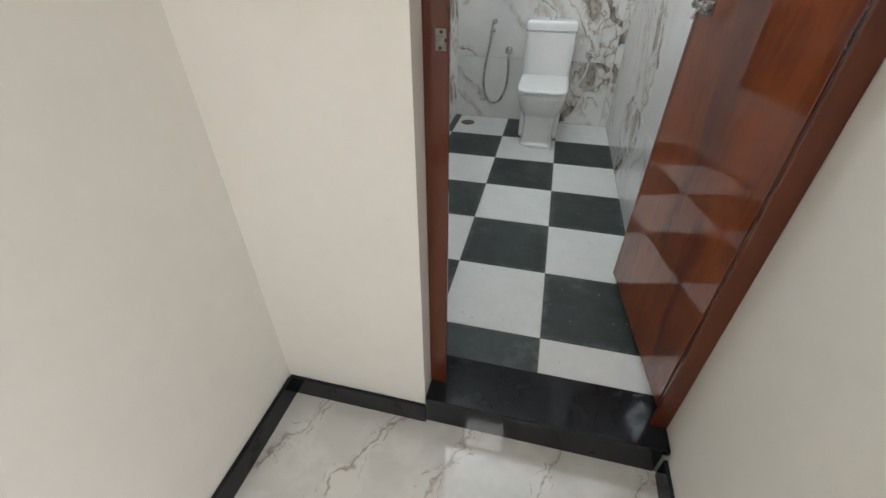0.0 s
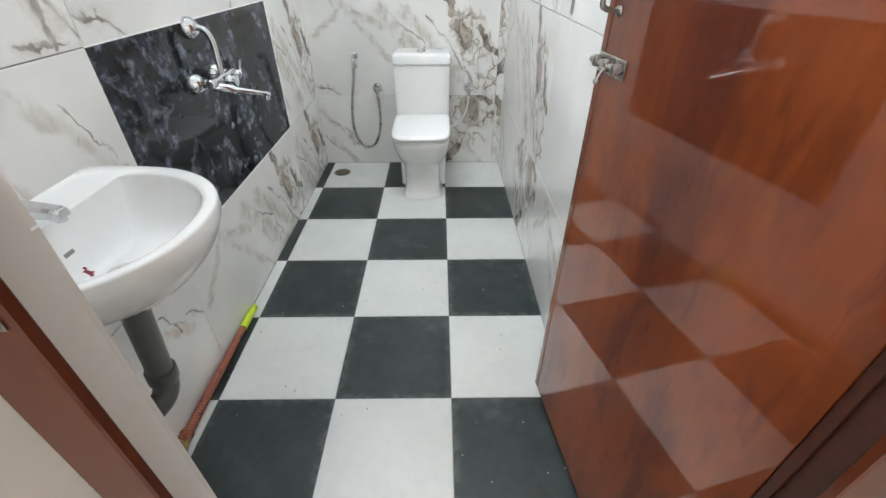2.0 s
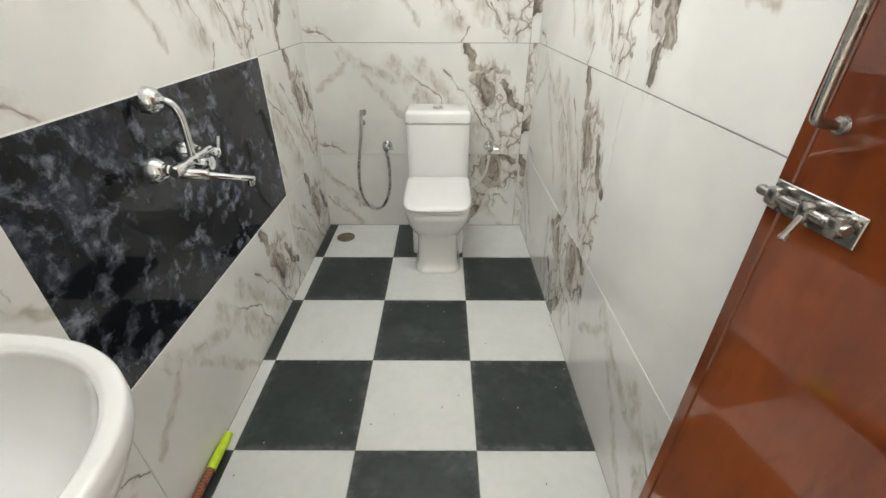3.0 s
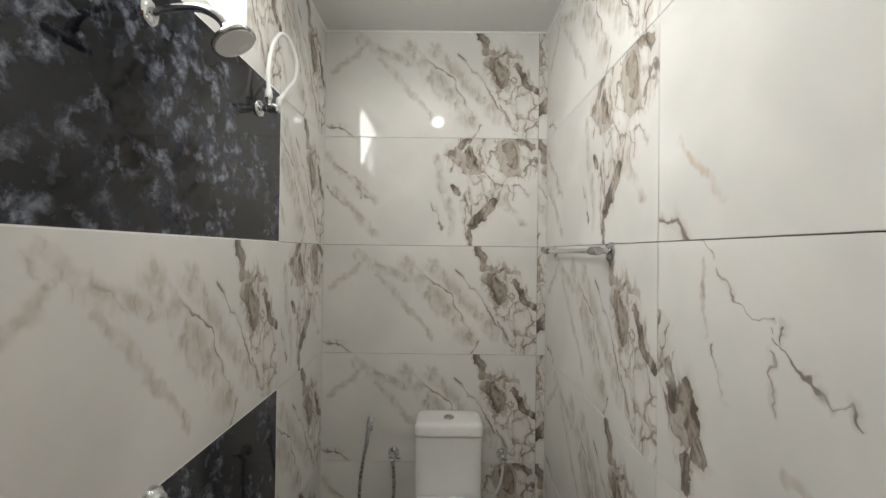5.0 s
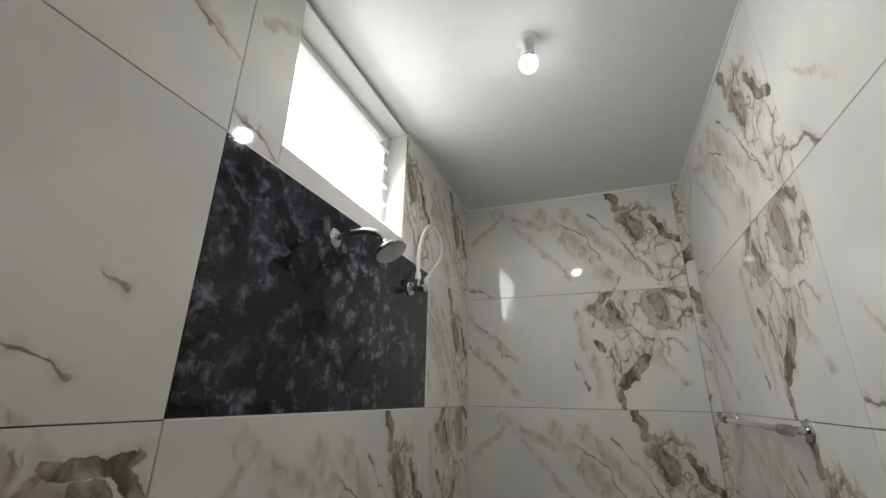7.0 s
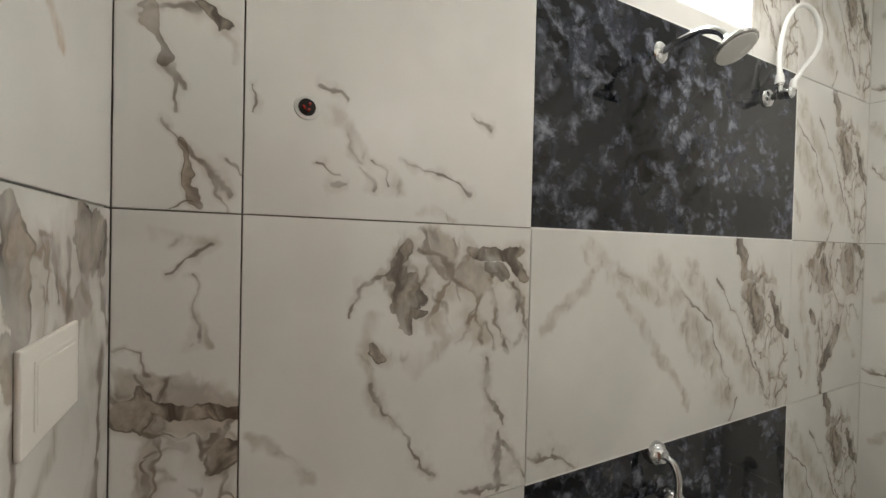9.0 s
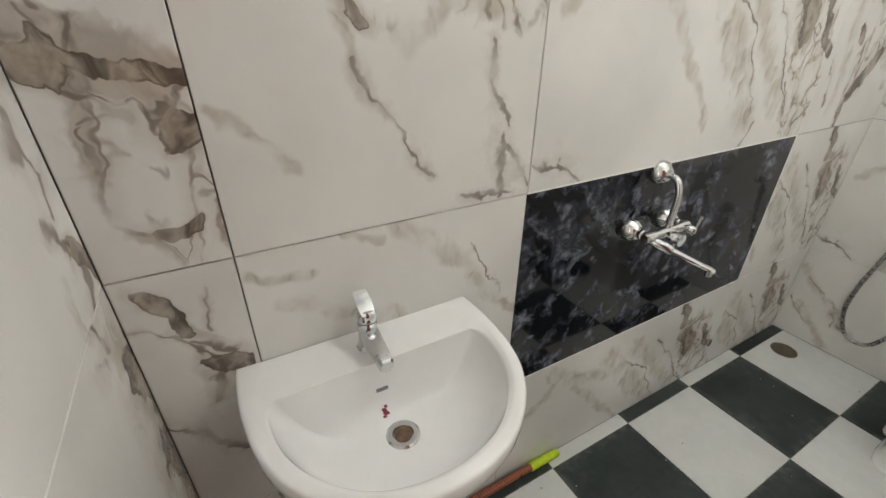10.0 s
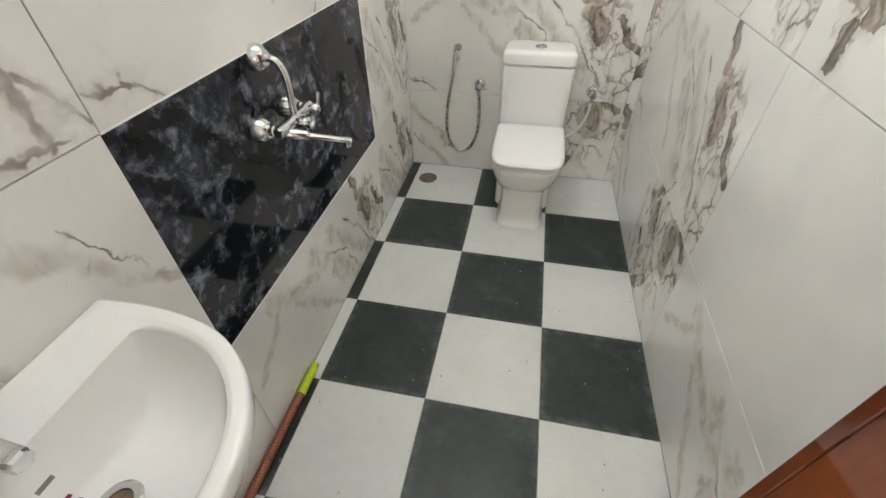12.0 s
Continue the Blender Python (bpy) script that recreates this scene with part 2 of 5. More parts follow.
PRINT_E = dict(
    streaks=(((0.104, 0.490), (0.129, 0.398), 0.008), ((0.044, 0.577), (0.134, 0.563), 0.018)),
    thin=(((0.005, 0.401), (0.017, 0.412), 0.004), ((0.017, 0.412), (0.042, 0.401), 0.003), ((0.042, 0.401), (0.048, 0.362), 0.004), ((0.032, 0.364), (0.036, 0.329), 0.004), ((0.033, 0.265), (0.059, 0.243), 0.004), ((0.059, 0.238), (0.085, 0.220), 0.007), ((0.026, 0.224), (0.077, 0.226), 0.004), ((0.026, 0.215), (0.031, 0.166), 0.004), ((0.107, 0.531), (0.135, 0.554), 0.005), ((0.073, 0.524), (0.107, 0.531), 0.003), ((0.100, 0.508), (0.117, 0.408), 0.003)),
    blobs=(((0.033, 0.321), (0.030, 0.287), 0.017), ((0.016, 0.311), (0.006, 0.287), 0.014), ((0.044, 0.306), (0.076, 0.288), 0.016), ((0.088, 0.286), (0.115, 0.277), 0.014), ((0.115, 0.274), (0.167, 0.268), 0.013), ((0.135, 0.205), (0.160, 0.185), 0.016), ((0.090, 0.055), (0.150, 0.070), 0.010)),
    cracks=(((0.040, 0.320), (0.155, 0.247), 0.055), ((0.085, 0.200), (0.130, 0.080), 0.075)),
    tint=(0.50, 0.45, 0.38))
PRINT_G = dict(
    streaks=(((0.249, 0.527), (0.250, 0.463), 0.020), ((0.418, 0.457), (0.410, 0.357), 0.024), ((0.323, 0.386), (0.234, 0.323), 0.014)),
    thin=(((0.229, 0.558), (0.269, 0.547), 0.005), ((0.269, 0.547), (0.303, 0.476), 0.011), ((0.327, 0.540), (0.339, 0.470), 0.012), ((0.391, 0.517), (0.417, 0.486), 0.014), ((0.471, 0.511), (0.486, 0.413), 0.013), ((0.448, 0.390), (0.415, 0.223), 0.015), ((0.193, 0.429), (0.199, 0.361), 0.007)),
    blobs=(((0.186, 0.522), (0.202, 0.492), 0.024), ((0.187, 0.468), (0.192, 0.439), 0.014), ((0.180, 0.567), (0.195, 0.544), 0.020), ((0.378, 0.559), (0.470, 0.543), 0.030)),
    cracks=(((0.230, 0.518), (0.380, 0.490), 0.039),),
    tint=(0.50, 0.45, 0.38))
PRINT_F = dict(
    streaks=(((0.186, 0.549), (0.213, 0.379), 0.009), ((0.409, 0.224), (0.493, 0.193), 0.014)),
    thin=(((0.170, 0.601), (0.228, 0.553), 0.0025), ((0.233, 0.526), (0.337, 0.439), 0.0025), ((0.337, 0.439), (0.384, 0.448), 0.0019), ((0.401, 0.446), (0.397, 0.409), 0.0019), ((0.376, 0.429), (0.384, 0.421), 0.0025), ((0.390, 0.408), (0.414, 0.376), 0.0025), ((0.414, 0.376), (0.452, 0.367), 0.0025), ((0.452, 0.367), (0.489, 0.336), 0.0025), ((0.489, 0.336), (0.517, 0.345), 0.0019), ((0.517, 0.345), (0.544, 0.316), 0.0037), ((0.233, 0.365), (0.270, 0.288), 0.0031), ((0.377, 0.392), (0.388, 0.304), 0.0025)),
    blobs=(((0.057, 0.311), (0.088, 0.221), 0.017), ((0.129, 0.260), (0.179, 0.119), 0.030), ((0.128, 0.082), (0.126, 0.024), 0.020)),
    cracks=(((0.031, 0.377), (0.125, 0.095), 0.053),),
    tint=(0.52, 0.44, 0.36))
PRINT_H = dict(
    streaks=(((0.444, 0.784), (0.505, 0.729), 0.022),),
    thin=(((0.432, 0.849), (0.439, 0.842), 0.005), ((0.488, 0.847), (0.502, 0.843), 0.004), ((0.499, 0.761), (0.517, 0.751), 0.007), ((0.478, 0.719), (0.533, 0.697), 0.007), ((0.496, 0.676), (0.507, 0.667), 0.007), ((0.534, 0.737), (0.539, 0.732), 0.004), ((0.126, 0.624), (0.167, 0.604), 0.015)),
    blobs=(((0.513, 0.830), (0.524, 0.819), 0.009), ((0.469, 0.793), (0.499, 0.761), 0.010)),
    cracks=(),
    tint=(0.45, 0.43, 0.40))
PRINT_J = dict(
    streaks=(((0.156, 0.193), (0.268, 0.079), 0.025), ((0.318, 0.027), (0.396, 0.008), 0.012)),
    thin=(((0.135, 0.250), (0.176, 0.222), 0.004), ((0.118, 0.106), (0.158, 0.095), 0.003), ((0.148, 0.074), (0.169, 0.079), 0.005), ((0.178, 0.155), (0.211, 0.117), 0.004), ((0.200, 0.105), (0.223, 0.075), 0.004), ((0.244, 0.121), (0.251, 0.078), 0.003), ((0.291, 0.131), (0.354, 0.104), 0.003), ((0.354, 0.104), (0.435, 0.070), 0.005), ((0.435, 0.226), (0.474, 0.208), 0.005), ((-0.001, 0.232), (0.007, 0.178), 0.003)),
    blobs=(),
    cracks=(),
    tint=(0.50, 0.44, 0.38))
PRINT_K0 = dict(
    streaks=(((0.035, 0.555), (0.097, 0.462), 0.016),),
    thin=(((0.001, 0.502), (0.074, 0.472), 0.004), ((0.072, 0.460), (0.123, 0.419), 0.008), ((0.052, 0.481), (0.102, 0.408), 0.008), ((0.100, 0.396), (0.102, 0.324), 0.009), ((0.013, 0.315), (0.061, 0.271), 0.007), ((0.061, 0.271), (0.111, 0.173), 0.010), ((0.127, 0.588), (0.106, 0.483), 0.003)),
    blobs=(((0.030, 0.577), (0.056, 0.525), 0.014), ((0.056, 0.525), (0.070, 0.485), 0.012), ((0.100, 0.396), (0.136, 0.393), 0.020)),
    cracks=(),
    tint=(0.50, 0.45, 0.38))
PRINT_N = dict(
    streaks=(((0.146, 0.290), (0.163, 0.239), 0.009),),
    thin=(((0.066, 0.231), (0.100, 0.199), 0.004), ((0.085, 0.214), (0.089, 0.162), 0.003), ((0.047, 0.295), (0.106, 0.311), 0.005), ((0.060, 0.148), (0.086, 0.113), 0.004), ((0.086, 0.113), (0.149, 0.044), 0.005), ((0.113, 0.086), (0.154, 0.003), 0.004), ((0.149, 0.090), (0.167, 0.059), 0.003), ((0.091, 0.021), (0.065, 0.000), 0.003)),
    blobs=(((0.047, 0.299), (0.055, 0.267), 0.008), ((0.055, 0.267), (0.066, 0.231), 0.007), ((0.114, 0.317), (0.146, 0.290), 0.011), ((0.086, 0.113), (0.091, 0.021), 0.007)),
    cracks=(),
    tint=(0.50, 0.45, 0.38))
PRINT_P = dict(
    streaks=(((0.05, 0.50), (0.30, 0.34), 0.018), ((0.285, 0.587), (0.433, 0.460), 0.030), ((0.383, 0.516), (0.597, 0.286), 0.023), ((0.017, 0.567), (0.108, 0.542), 0.016), ((0.178, 0.602), (0.248, 0.559), 0.013)),
    thin=(((0.45, 0.50), (0.56, 0.36), 0.003),),
    blobs=(),
    cracks=(),
    tint=(0.50, 0.45, 0.38))
PRINT_Q = dict(
    streaks=(((0.470, 0.548), (0.479, 0.176), 0.120), ((0.549, 0.442), (0.715, -0.226), 0.160)),
    thin=(((0.404, 0.567), (0.367, 0.569), 0.010), ((0.396, 0.619), (0.431, 0.557), 0.008)),
    blobs=(((0.474, 0.479), (0.577, 0.209), 0.039), ((0.512, 0.282), (0.556, 0.108), 0.073), ((0.527, 0.529), (0.544, 0.482), 0.026)),
    cracks=(),
    tint=(0.50, 0.45, 0.38))
PRINT_G2 = dict(
    streaks=(((0.396, 0.083), (0.334, -0.057), 0.015),),
    thin=(((0.423, 0.244), (0.463, 0.191), 0.010), ((0.463, 0.191), (0.450, 0.140), 0.007), ((0.407, 0.140), (0.471, 0.085), 0.008), ((0.492, 0.058), (0.448, -0.017), 0.016)),
    blobs=(((0.471, 0.085), (0.558, -0.025), 0.016),),
    cracks=(),
    tint=(0.50, 0.45, 0.38))
for k2 in PRINT_G:
    if k2 != "tint":
        PRINT_G[k2] = PRINT_G[k2] + PRINT_G2[k2]
marbles = {k: marble(n2, s2, **p2) for k, n2, s2, p2 in (("D", "marble_tile_ringed", 4.0, PRINT_D), ("E", "marble_tile_smoky", 5.0, PRINT_E), ("G", "marble_tile_banded", 6.0, PRINT_G), ("F", "marble_tile_branched", 7.0, PRINT_F), ("H", "marble_tile_flecked", 8.0, PRINT_H), ("J", "marble_tile_faint", 9.0, PRINT_J), ("M", "marble_tile_patched", 10.0, PRINT_K0), ("Q", "marble_tile_smeared", 13.0, PRINT_Q), ("N", "marble_tile_forked", 11.0, PRINT_N), ("P", "marble_tile_soft", 12.0, PRINT_P))}
marbles |= {"A": marble("marble_tile_streaked", 1.0, **PRINT_A), "B": marble("marble_tile_clustered", 2.0, **PRINT_B), "C": marble("marble_tile_pale", 3.0, **PRINT_C)}


def black_marble():
    n = Nodes("black_marble_tile")
    p = n.coords("UV")
    w = n.scale(n.vec("SUBTRACT", n.noise(p, 9.0, 2, 0.5, True), (0.5, 0.5, 0.5)), 0.06)
    q = n.vec("ADD", p, w)
    big = n.noise(p, 4.0, 3)
    mid = n.noise(n.vec("MULTIPLY", q, (1.1, 0.9, 1)), 9.5, 5, 0.62)
    puff = n.noise(n.vec("ADD", q, (4.0, 2.0, 0.0)), 19.0, 5, 0.66)
    small = n.noise(q, 48.0, 4, 0.7)
    patch = n.noise(n.vec("ADD", p, (9.0, 0, 0)), 5.5, 3, 0.6)
    cloud = n.math("MULTIPLY", n.ramp(n.math("ADD", n.math("MULTIPLY", mid, 0.6), n.math("MULTIPLY", patch, 0.45)), 0.50, 0.68), n.ramp(small, 0.30, 0.66, 0.25, 1.0))
    tuft = n.math("MULTIPLY", n.math("MULTIPLY", n.ramp(puff, 0.47, 0.68), n.ramp(patch, 0.38, 0.55)), n.ramp(small, 0.3, 0.6, 0.3, 1.0))
    col = n.mix(n.ramp(big, 0.35, 0.65), (0.003, 0.004, 0.006), (0.008, 0.009, 0.013))
    col = n.mix(n.math("MULTIPLY", cloud, 0.70), col, (0.10, 0.112, 0.155))
    col = n.mix(n.math("MULTIPLY", tuft, 0.75), col, (0.27, 0.29, 0.36))
    n.bump(big, 0.03, 0.002)
    return n.set(base=col, rough=0.05, spec=0.4)


def floor_tile(name, a, b, spots, rough, dark):
    n = Nodes(name)
    p = n.vec("ADD", n.coords("Generated"), n.scale((3.7, 9.1, 5.3), n.random()))
    q = n.node("NewGeometry").outputs["Position"]
    big = n.noise(q, 6.0, 4, 0.6)
    mid = n.noise(q, 28.0, 4, 0.6)
    fine = n.noise(q, 260.0, 2)
    col = n.mix(n.ramp(n.math("ADD", n.math("MULTIPLY", big, 0.6), n.math("MULTIPLY", mid, 0.4)), 0.35, 0.65), a, b)
    # worn, dusty border round each tile
    g = n.node("SeparateXYZ", n.coords("Generated"))
    ex = n.math("ABSOLUTE", n.math("SUBTRACT", g.outputs[0], 0.5))
    ey = n.math("ABSOLUTE", n.math("SUBTRACT", g.outputs[1], 0.5))
    edge = n.math("MAXIMUM", ex, ey)
    dusty = n.math("MULTIPLY", n.ramp(n.math("ADD", edge, n.math("MULTIPLY", big, 0.10)), 0.47, 0.56), n.ramp(mid, 0.38, 0.66, 0.15, 1.0))
    col = n.mix(n.math("MULTIPLY", dusty, 0.36 if dark else 0.12), col, (0.22, 0.235, 0.225) if dark else (0.42, 0.42, 0.39))
    if dark:
        haze = n.math("MULTIPLY", n.ramp(n.noise(q, 4.2, 4, 0.62), 0.52, 0.72), n.ramp(mid, 0.3, 0.65, 0.3, 1.0))
        col = n.mix(n.math("MULTIPLY", haze, 0.55), col, (0.095, 0.115, 0.11))
    vor = n.node("TexVoronoi", feature="F1")
    n.put(vor.inputs["Vector"], n.vec("MULTIPLY", q, (1.0, 0.75, 1.0)))
    n.put(vor.inputs["Scale"], 23.0)
    keep = n.node("SeparateColor", vor.outputs["Color"]).outputs[0]
    wob = n.math("MULTIPLY", n.math("SUBTRACT", fine, 0.5), 0.06)
    speck = n.math("MULTIPLY", n.ramp(n.math("ADD", vor.outputs["Distance"], wob), 0.075, 0.045), n.ramp(keep, 0.50, 0.54))
    col = n.mix(n.math("MULTIPLY", speck, 0.8), col, spots)
    n.bump(n.math("ADD", fine, n.math("MULTIPLY", mid, 0.8)), 0.14, 0.0006)
    return n.set(base=col, rough=n.ramp(mid, 0.3, 0.7, rough * 0.8, rough * 1.2), spec=0.4)


def hall_marble():
    n = Nodes("hall_floor_marble")
    p = n.node("NewGeometry").outputs["Position"]
    w = n.scale(n.vec("SUBTRACT", n.noise(p, 6.0, 3, 0.6, True), (0.5, 0.5, 0.5)), 0.16)
    q = n.vec("ADD", p, w)
    wave = n.vec("DOT_PRODUCT", q, (0.86, -0.42, 0.0))
    d = n.math("ABSOLUTE", n.math("SUBTRACT", n.math("FRACT", n.math("MULTIPLY", n.math("ADD", wave, 3.02), 4.3)), 0.5))
    broken = n.noise(q, 7.0, 3, 0.6)
    hair = n.noise(q, 40.0, 4, 0.7)
    d2 = n.math("ABSOLUTE", n.math("SUBTRACT", n.math("ADD", d, n.math("MULTIPLY", n.math("SUBTRACT", broken, 0.52), 0.9)), 0.06))
    line = n.math("MULTIPLY", n.ramp(d, 0.026, 0.0), n.ramp(hair, 0.36, 0.56, 0.15, 1.0))
    line = n.math("MAXIMUM", line, n.math("MULTIPLY", n.math("MULTIPLY", n.ramp(d2, 0.018, 0.0), n.ramp(d, 0.20, 0.12)), n.ramp(hair, 0.45, 0.58)))
    soft = n.math("MULTIPLY", n.ramp(d, 0.11, 0.0), n.ramp(broken, 0.45, 0.6))
    col = n.mix(n.ramp(broken, 0.35, 0.65), (0.70, 0.69, 0.655), (0.62, 0.61, 0.58))
    col = n.mix(n.math("MULTIPLY", soft, 0.4), col, (0.44, 0.40, 0.35))
    col = n.mix(n.math("MULTIPLY", line, 0.8), col, (0.28, 0.23, 0.19))
    return n.set(base=col, rough=0.03, spec=0.95)


def paint(name, base, rough):
    n = Nodes(name)
    p = n.node("NewGeometry").outputs["Position"]
    big = n.noise(p, 1.6, 3)
    mid = n.noise(p, 16.0, 4, 0.6)
    fine = n.noise(p, 240.0, 2)
    f = n.ramp(n.math("ADD", n.math("MULTIPLY", big, 0.6), n.math("MULTIPLY", mid, 0.4)), 0.35, 0.65)
    n.bump(n.math("ADD", fine, n.math("MULTIPLY", mid, 1.5)), 0.10, 0.0008)
    return n.set(base=n.mix(f, base, tuple(c * 0.955 for c in base)), rough=rough)


def lacquered_wood(name, strength=1.0, along=(5.0, 5.0, 1.6), deep=1.0):
    n = Nodes(name)
    p = n.coords()
    s = n.vec("MULTIPLY", p, along)
    w = n.scale(n.vec("SUBTRACT", n.noise(s, 1.6, 3, 0.6, True), (0.5, 0.5, 0.5)), 1.6)
    q = n.vec("ADD", s, w)
    big = n.noise(q, 0.7, 3)
    mid = n.noise(n.vec("MULTIPLY", q, (1.7, 1.7, 0.6)), 1.1, 4, 0.6)
    figure = n.noise(n.vec("ADD", n.vec("MULTIPLY", q, (2.2, 2.2, 0.9)), (7, 3, 1)), 1.2, 5, 0.62)
    fibre = n.noise(n.vec("MULTIPLY", p, (110, 110, 6)), 1.0, 3)
    col = n.mix(n.ramp(big, 0.3, 0.7), (0.110, 0.020, 0.005), (0.275, 0.062, 0.011))
    col = n.mix(n.math("MULTIPLY", n.ramp(mid, 0.50, 0.68), 0.55 * strength), col, (0.095, 0.016, 0.006))
    flame = n.math("MULTIPLY", n.ramp(n.math("ABSOLUTE", n.math("SUBTRACT", figure, 0.55)), 0.011, 0.0), n.ramp(mid, 0.54, 0.64))
    col = n.mix(n.math("MULTIPLY", flame, 0.55 * strength), col, (0.040, 0.008, 0.004))
    col = n.mix(n.math("MULTIPLY", n.ramp(fibre, 0.45, 0.75), 0.10), col, (0.09, 0.02, 0.009))
    col = n.mix(1.0 - deep, col, (0.05, 0.010, 0.005))
    n.put(n.bsdf.inputs["Coat IOR"], 1.72 if deep == 1.0 else 1.42)
    return n.set(base=col, rough=0.5, coat=1.0, coat_rough=0.006, spec=0.15)


def granite():
    n = Nodes("black_granite")
    p = n.coords()
    big = n.noise(p, 7.0, 4, 0.6)
    fine = n.noise(p, 150.0, 3, 0.7)
    col = n.mix(n.ramp(big, 0.35, 0.7), (0.006, 0.007, 0.009), (0.014, 0.015, 0.018))
    col = n.mix(n.math("MULTIPLY", n.ramp(fine, 0.62, 0.72), 0.3), col, (0.12, 0.12, 0.12))
    smear = n.math("MULTIPLY", n.ramp(n.noise(n.vec("MULTIPLY", p, (1, 3, 1)), 9.0, 5, 0.7), 0.64, 0.78), 0.14)
    col = n.mix(smear, col, (0.16, 0.165, 0.165))
    return n.set(base=col, rough=n.ramp(big, 0.3, 0.7, 0.05, 0.09), spec=0.26)


def woven(name, a, b):
    n = Nodes(name)
    p = n.coords()
    xyz = n.node("SeparateXYZ", p)
    u = n.math("FRACT", n.math("MULTIPLY", n.math("ADD", xyz.outputs[1], n.math("MULTIPLY", xyz.outputs[2], 0.8)), 95.0))
    v = n.math("FRACT", n.math("MULTIPLY", n.math("SUBTRACT", xyz.outputs[1], n.math("MULTIPLY", xyz.outputs[2], 0.8)), 95.0))
    f = n.math("MAXIMUM", n.ramp(u, 0.35, 0.5), n.ramp(v, 0.6, 0.7))
    col = n.mix(f, a, b)
    col = n.mix(n.ramp(n.noise(p, 45.0, 3), 0.55, 0.7), col, tuple(c * 0.45 for c in a))
    n.bump(f, 0.4, 0.001)
    return n.set(base=col, rough=0.55)


m_black = black_marble()
m_floor_white = floor_tile("white_floor_tile_glaze", (0.745, 0.755, 0.735), (0.695, 0.705, 0.685), (0.12, 0.12, 0.10), 0.34, False)
m_floor_dark = floor_tile("dark_floor_tile_glaze", (0.022, 0.030, 0.030), (0.040, 0.051, 0.050), (0.42, 0.43, 0.42), 0.42, True)
m_hall = hall_marble()
m_cream = paint("cream_wall_paint", (0.775, 0.74, 0.68), 0.55)
m_ceiling = paint("white_ceiling_paint", (0.76, 0.76, 0.74), 0.6)
m_reveal = paint("white_plaster", (0.76, 0.755, 0.73), 0.55)
m_corner = plain("pale_corner_filler", (0.60, 0.58, 0.54), 0.5, grain=0.10, scale=30)
m_sealant = plain("white_sealant", (0.88, 0.88, 0.86), 0.45, grain=0.05, scale=40)
m_grout = plain("grey_brown_grout", (0.22, 0.195, 0.165), 0.8, grain=0.25, scale=20)
m_floor_grout = plain("pale_dirty_grout", (0.26, 0.27, 0.24), 0.8, grain=0.35, scale=15)
m_door = lacquered_wood("lacquered_door_veneer")
m_frame = lacquered_wood("lacquered_frame_wood", 0.6, (9, 9, 1.5), 0.27)
# near-black brown that paints the shade between jamb and door leaf
m_gap_shade = plain("gap_shade_brown", (0.06, 0.015, 0.008), 0.4, grain=0.3)
m_granite = granite()
m_china = plain("white_glazed_china", (0.87, 0.87, 0.86), 0.06, grain=0.012, scale=5, bump=0.02, coat=0.6, coat_rough=0.03)
m_seat = plain("white_seat_plastic", (0.88, 0.88, 0.87), 0.14, grain=0.01, scale=6, bump=0.02)
m_chrome = plain("chrome", (0.66, 0.67, 0.68), 0.11, 1.0, grain=0.05, scale=30, bump=0.03)
m_steel = plain("brushed_steel", (0.42, 0.41, 0.395), 0.26, 1.0, grain=0.12, scale=40)
m_switch = plain("ivory_switch_plastic", (0.90, 0.875, 0.82), 0.45, grain=0.01, scale=15, bump=0.03)
m_old_steel = plain("worn_steel", (0.20, 0.185, 0.165), 0.42, 0.9, grain=0.35, scale=50)
m_hose_steel = plain("grey_metal_hose", (0.40, 0.395, 0.375), 0.28, 0.8, grain=0.15, scale=60)
m_white_plastic = plain("white_plastic", (0.78, 0.78, 0.77), 0.25, grain=0.02, scale=15, bump=0.04)
m_pvc = plain("grey_pvc", (0.13, 0.14, 0.135), 0.32, grain=0.12, scale=18)
m_dark = plain("dark_cavity", (0.012, 0.01, 0.009), 0.7, grain=0.3)
m_rust = plain("brown_grime", (0.14, 0.085, 0.05), 0.55, grain=0.5, scale=60)
m_drain = plain("dirty_bronze_grating", (0.25, 0.20, 0.14), 0.45, 0.5, grain=0.35, scale=50)
m_red = plain("red_wire", (0.45, 0.03, 0.02), 0.5, grain=0.2)
m_yellow = plain("yellow_green_plastic", (0.60, 0.80, 0.03), 0.35, grain=0.12, scale=40)
m_handle = woven("red_woven_wrap", (0.20, 0.030, 0.024), (0.32, 0.11, 0.05))
m_straw = plain("dry_grass", (0.36, 0.30, 0.13), 0.7, grain=0.45, scale=70, bump=0.4)
m_logo = plain("crimson_print", (0.26, 0.02, 0.05), 0.3, grain=0.1)
m_print = plain("grey_print", (0.22, 0.22, 0.22), 0.4, grain=0.1)


def glowing(name, colour, power):
    n = Nodes(name)
    return n.set(base=(0.8, 0.8, 0.8), glow_colour=colour, glow=power)


m_bulb = glowing("lit_bulb_dome", (0.84, 0.94, 1.0), 52.0)


def frosted():
    n = Nodes("frosted_glass")
    p = n.coords()
    n.bump(n.noise(p, 90.0, 3), 0.3, 0.001)
    return n.set(base=(0.9, 0.93, 0.93), rough=0.35, trans=0.9)


m_frosted = frosted()


def daylight():
    n = Nodes("overcast_daylight")
    p = n.coords()
    return n.set(base=(0, 0, 0), glow_colour=n.mix(n.ramp(n.noise(p, 1.2, 2), 0.3, 0.7), (0.93, 0.98, 1.0), (1.0, 1.0, 0.97)), glow=10.0)


m_day = daylight()

# ---- mesh help ----


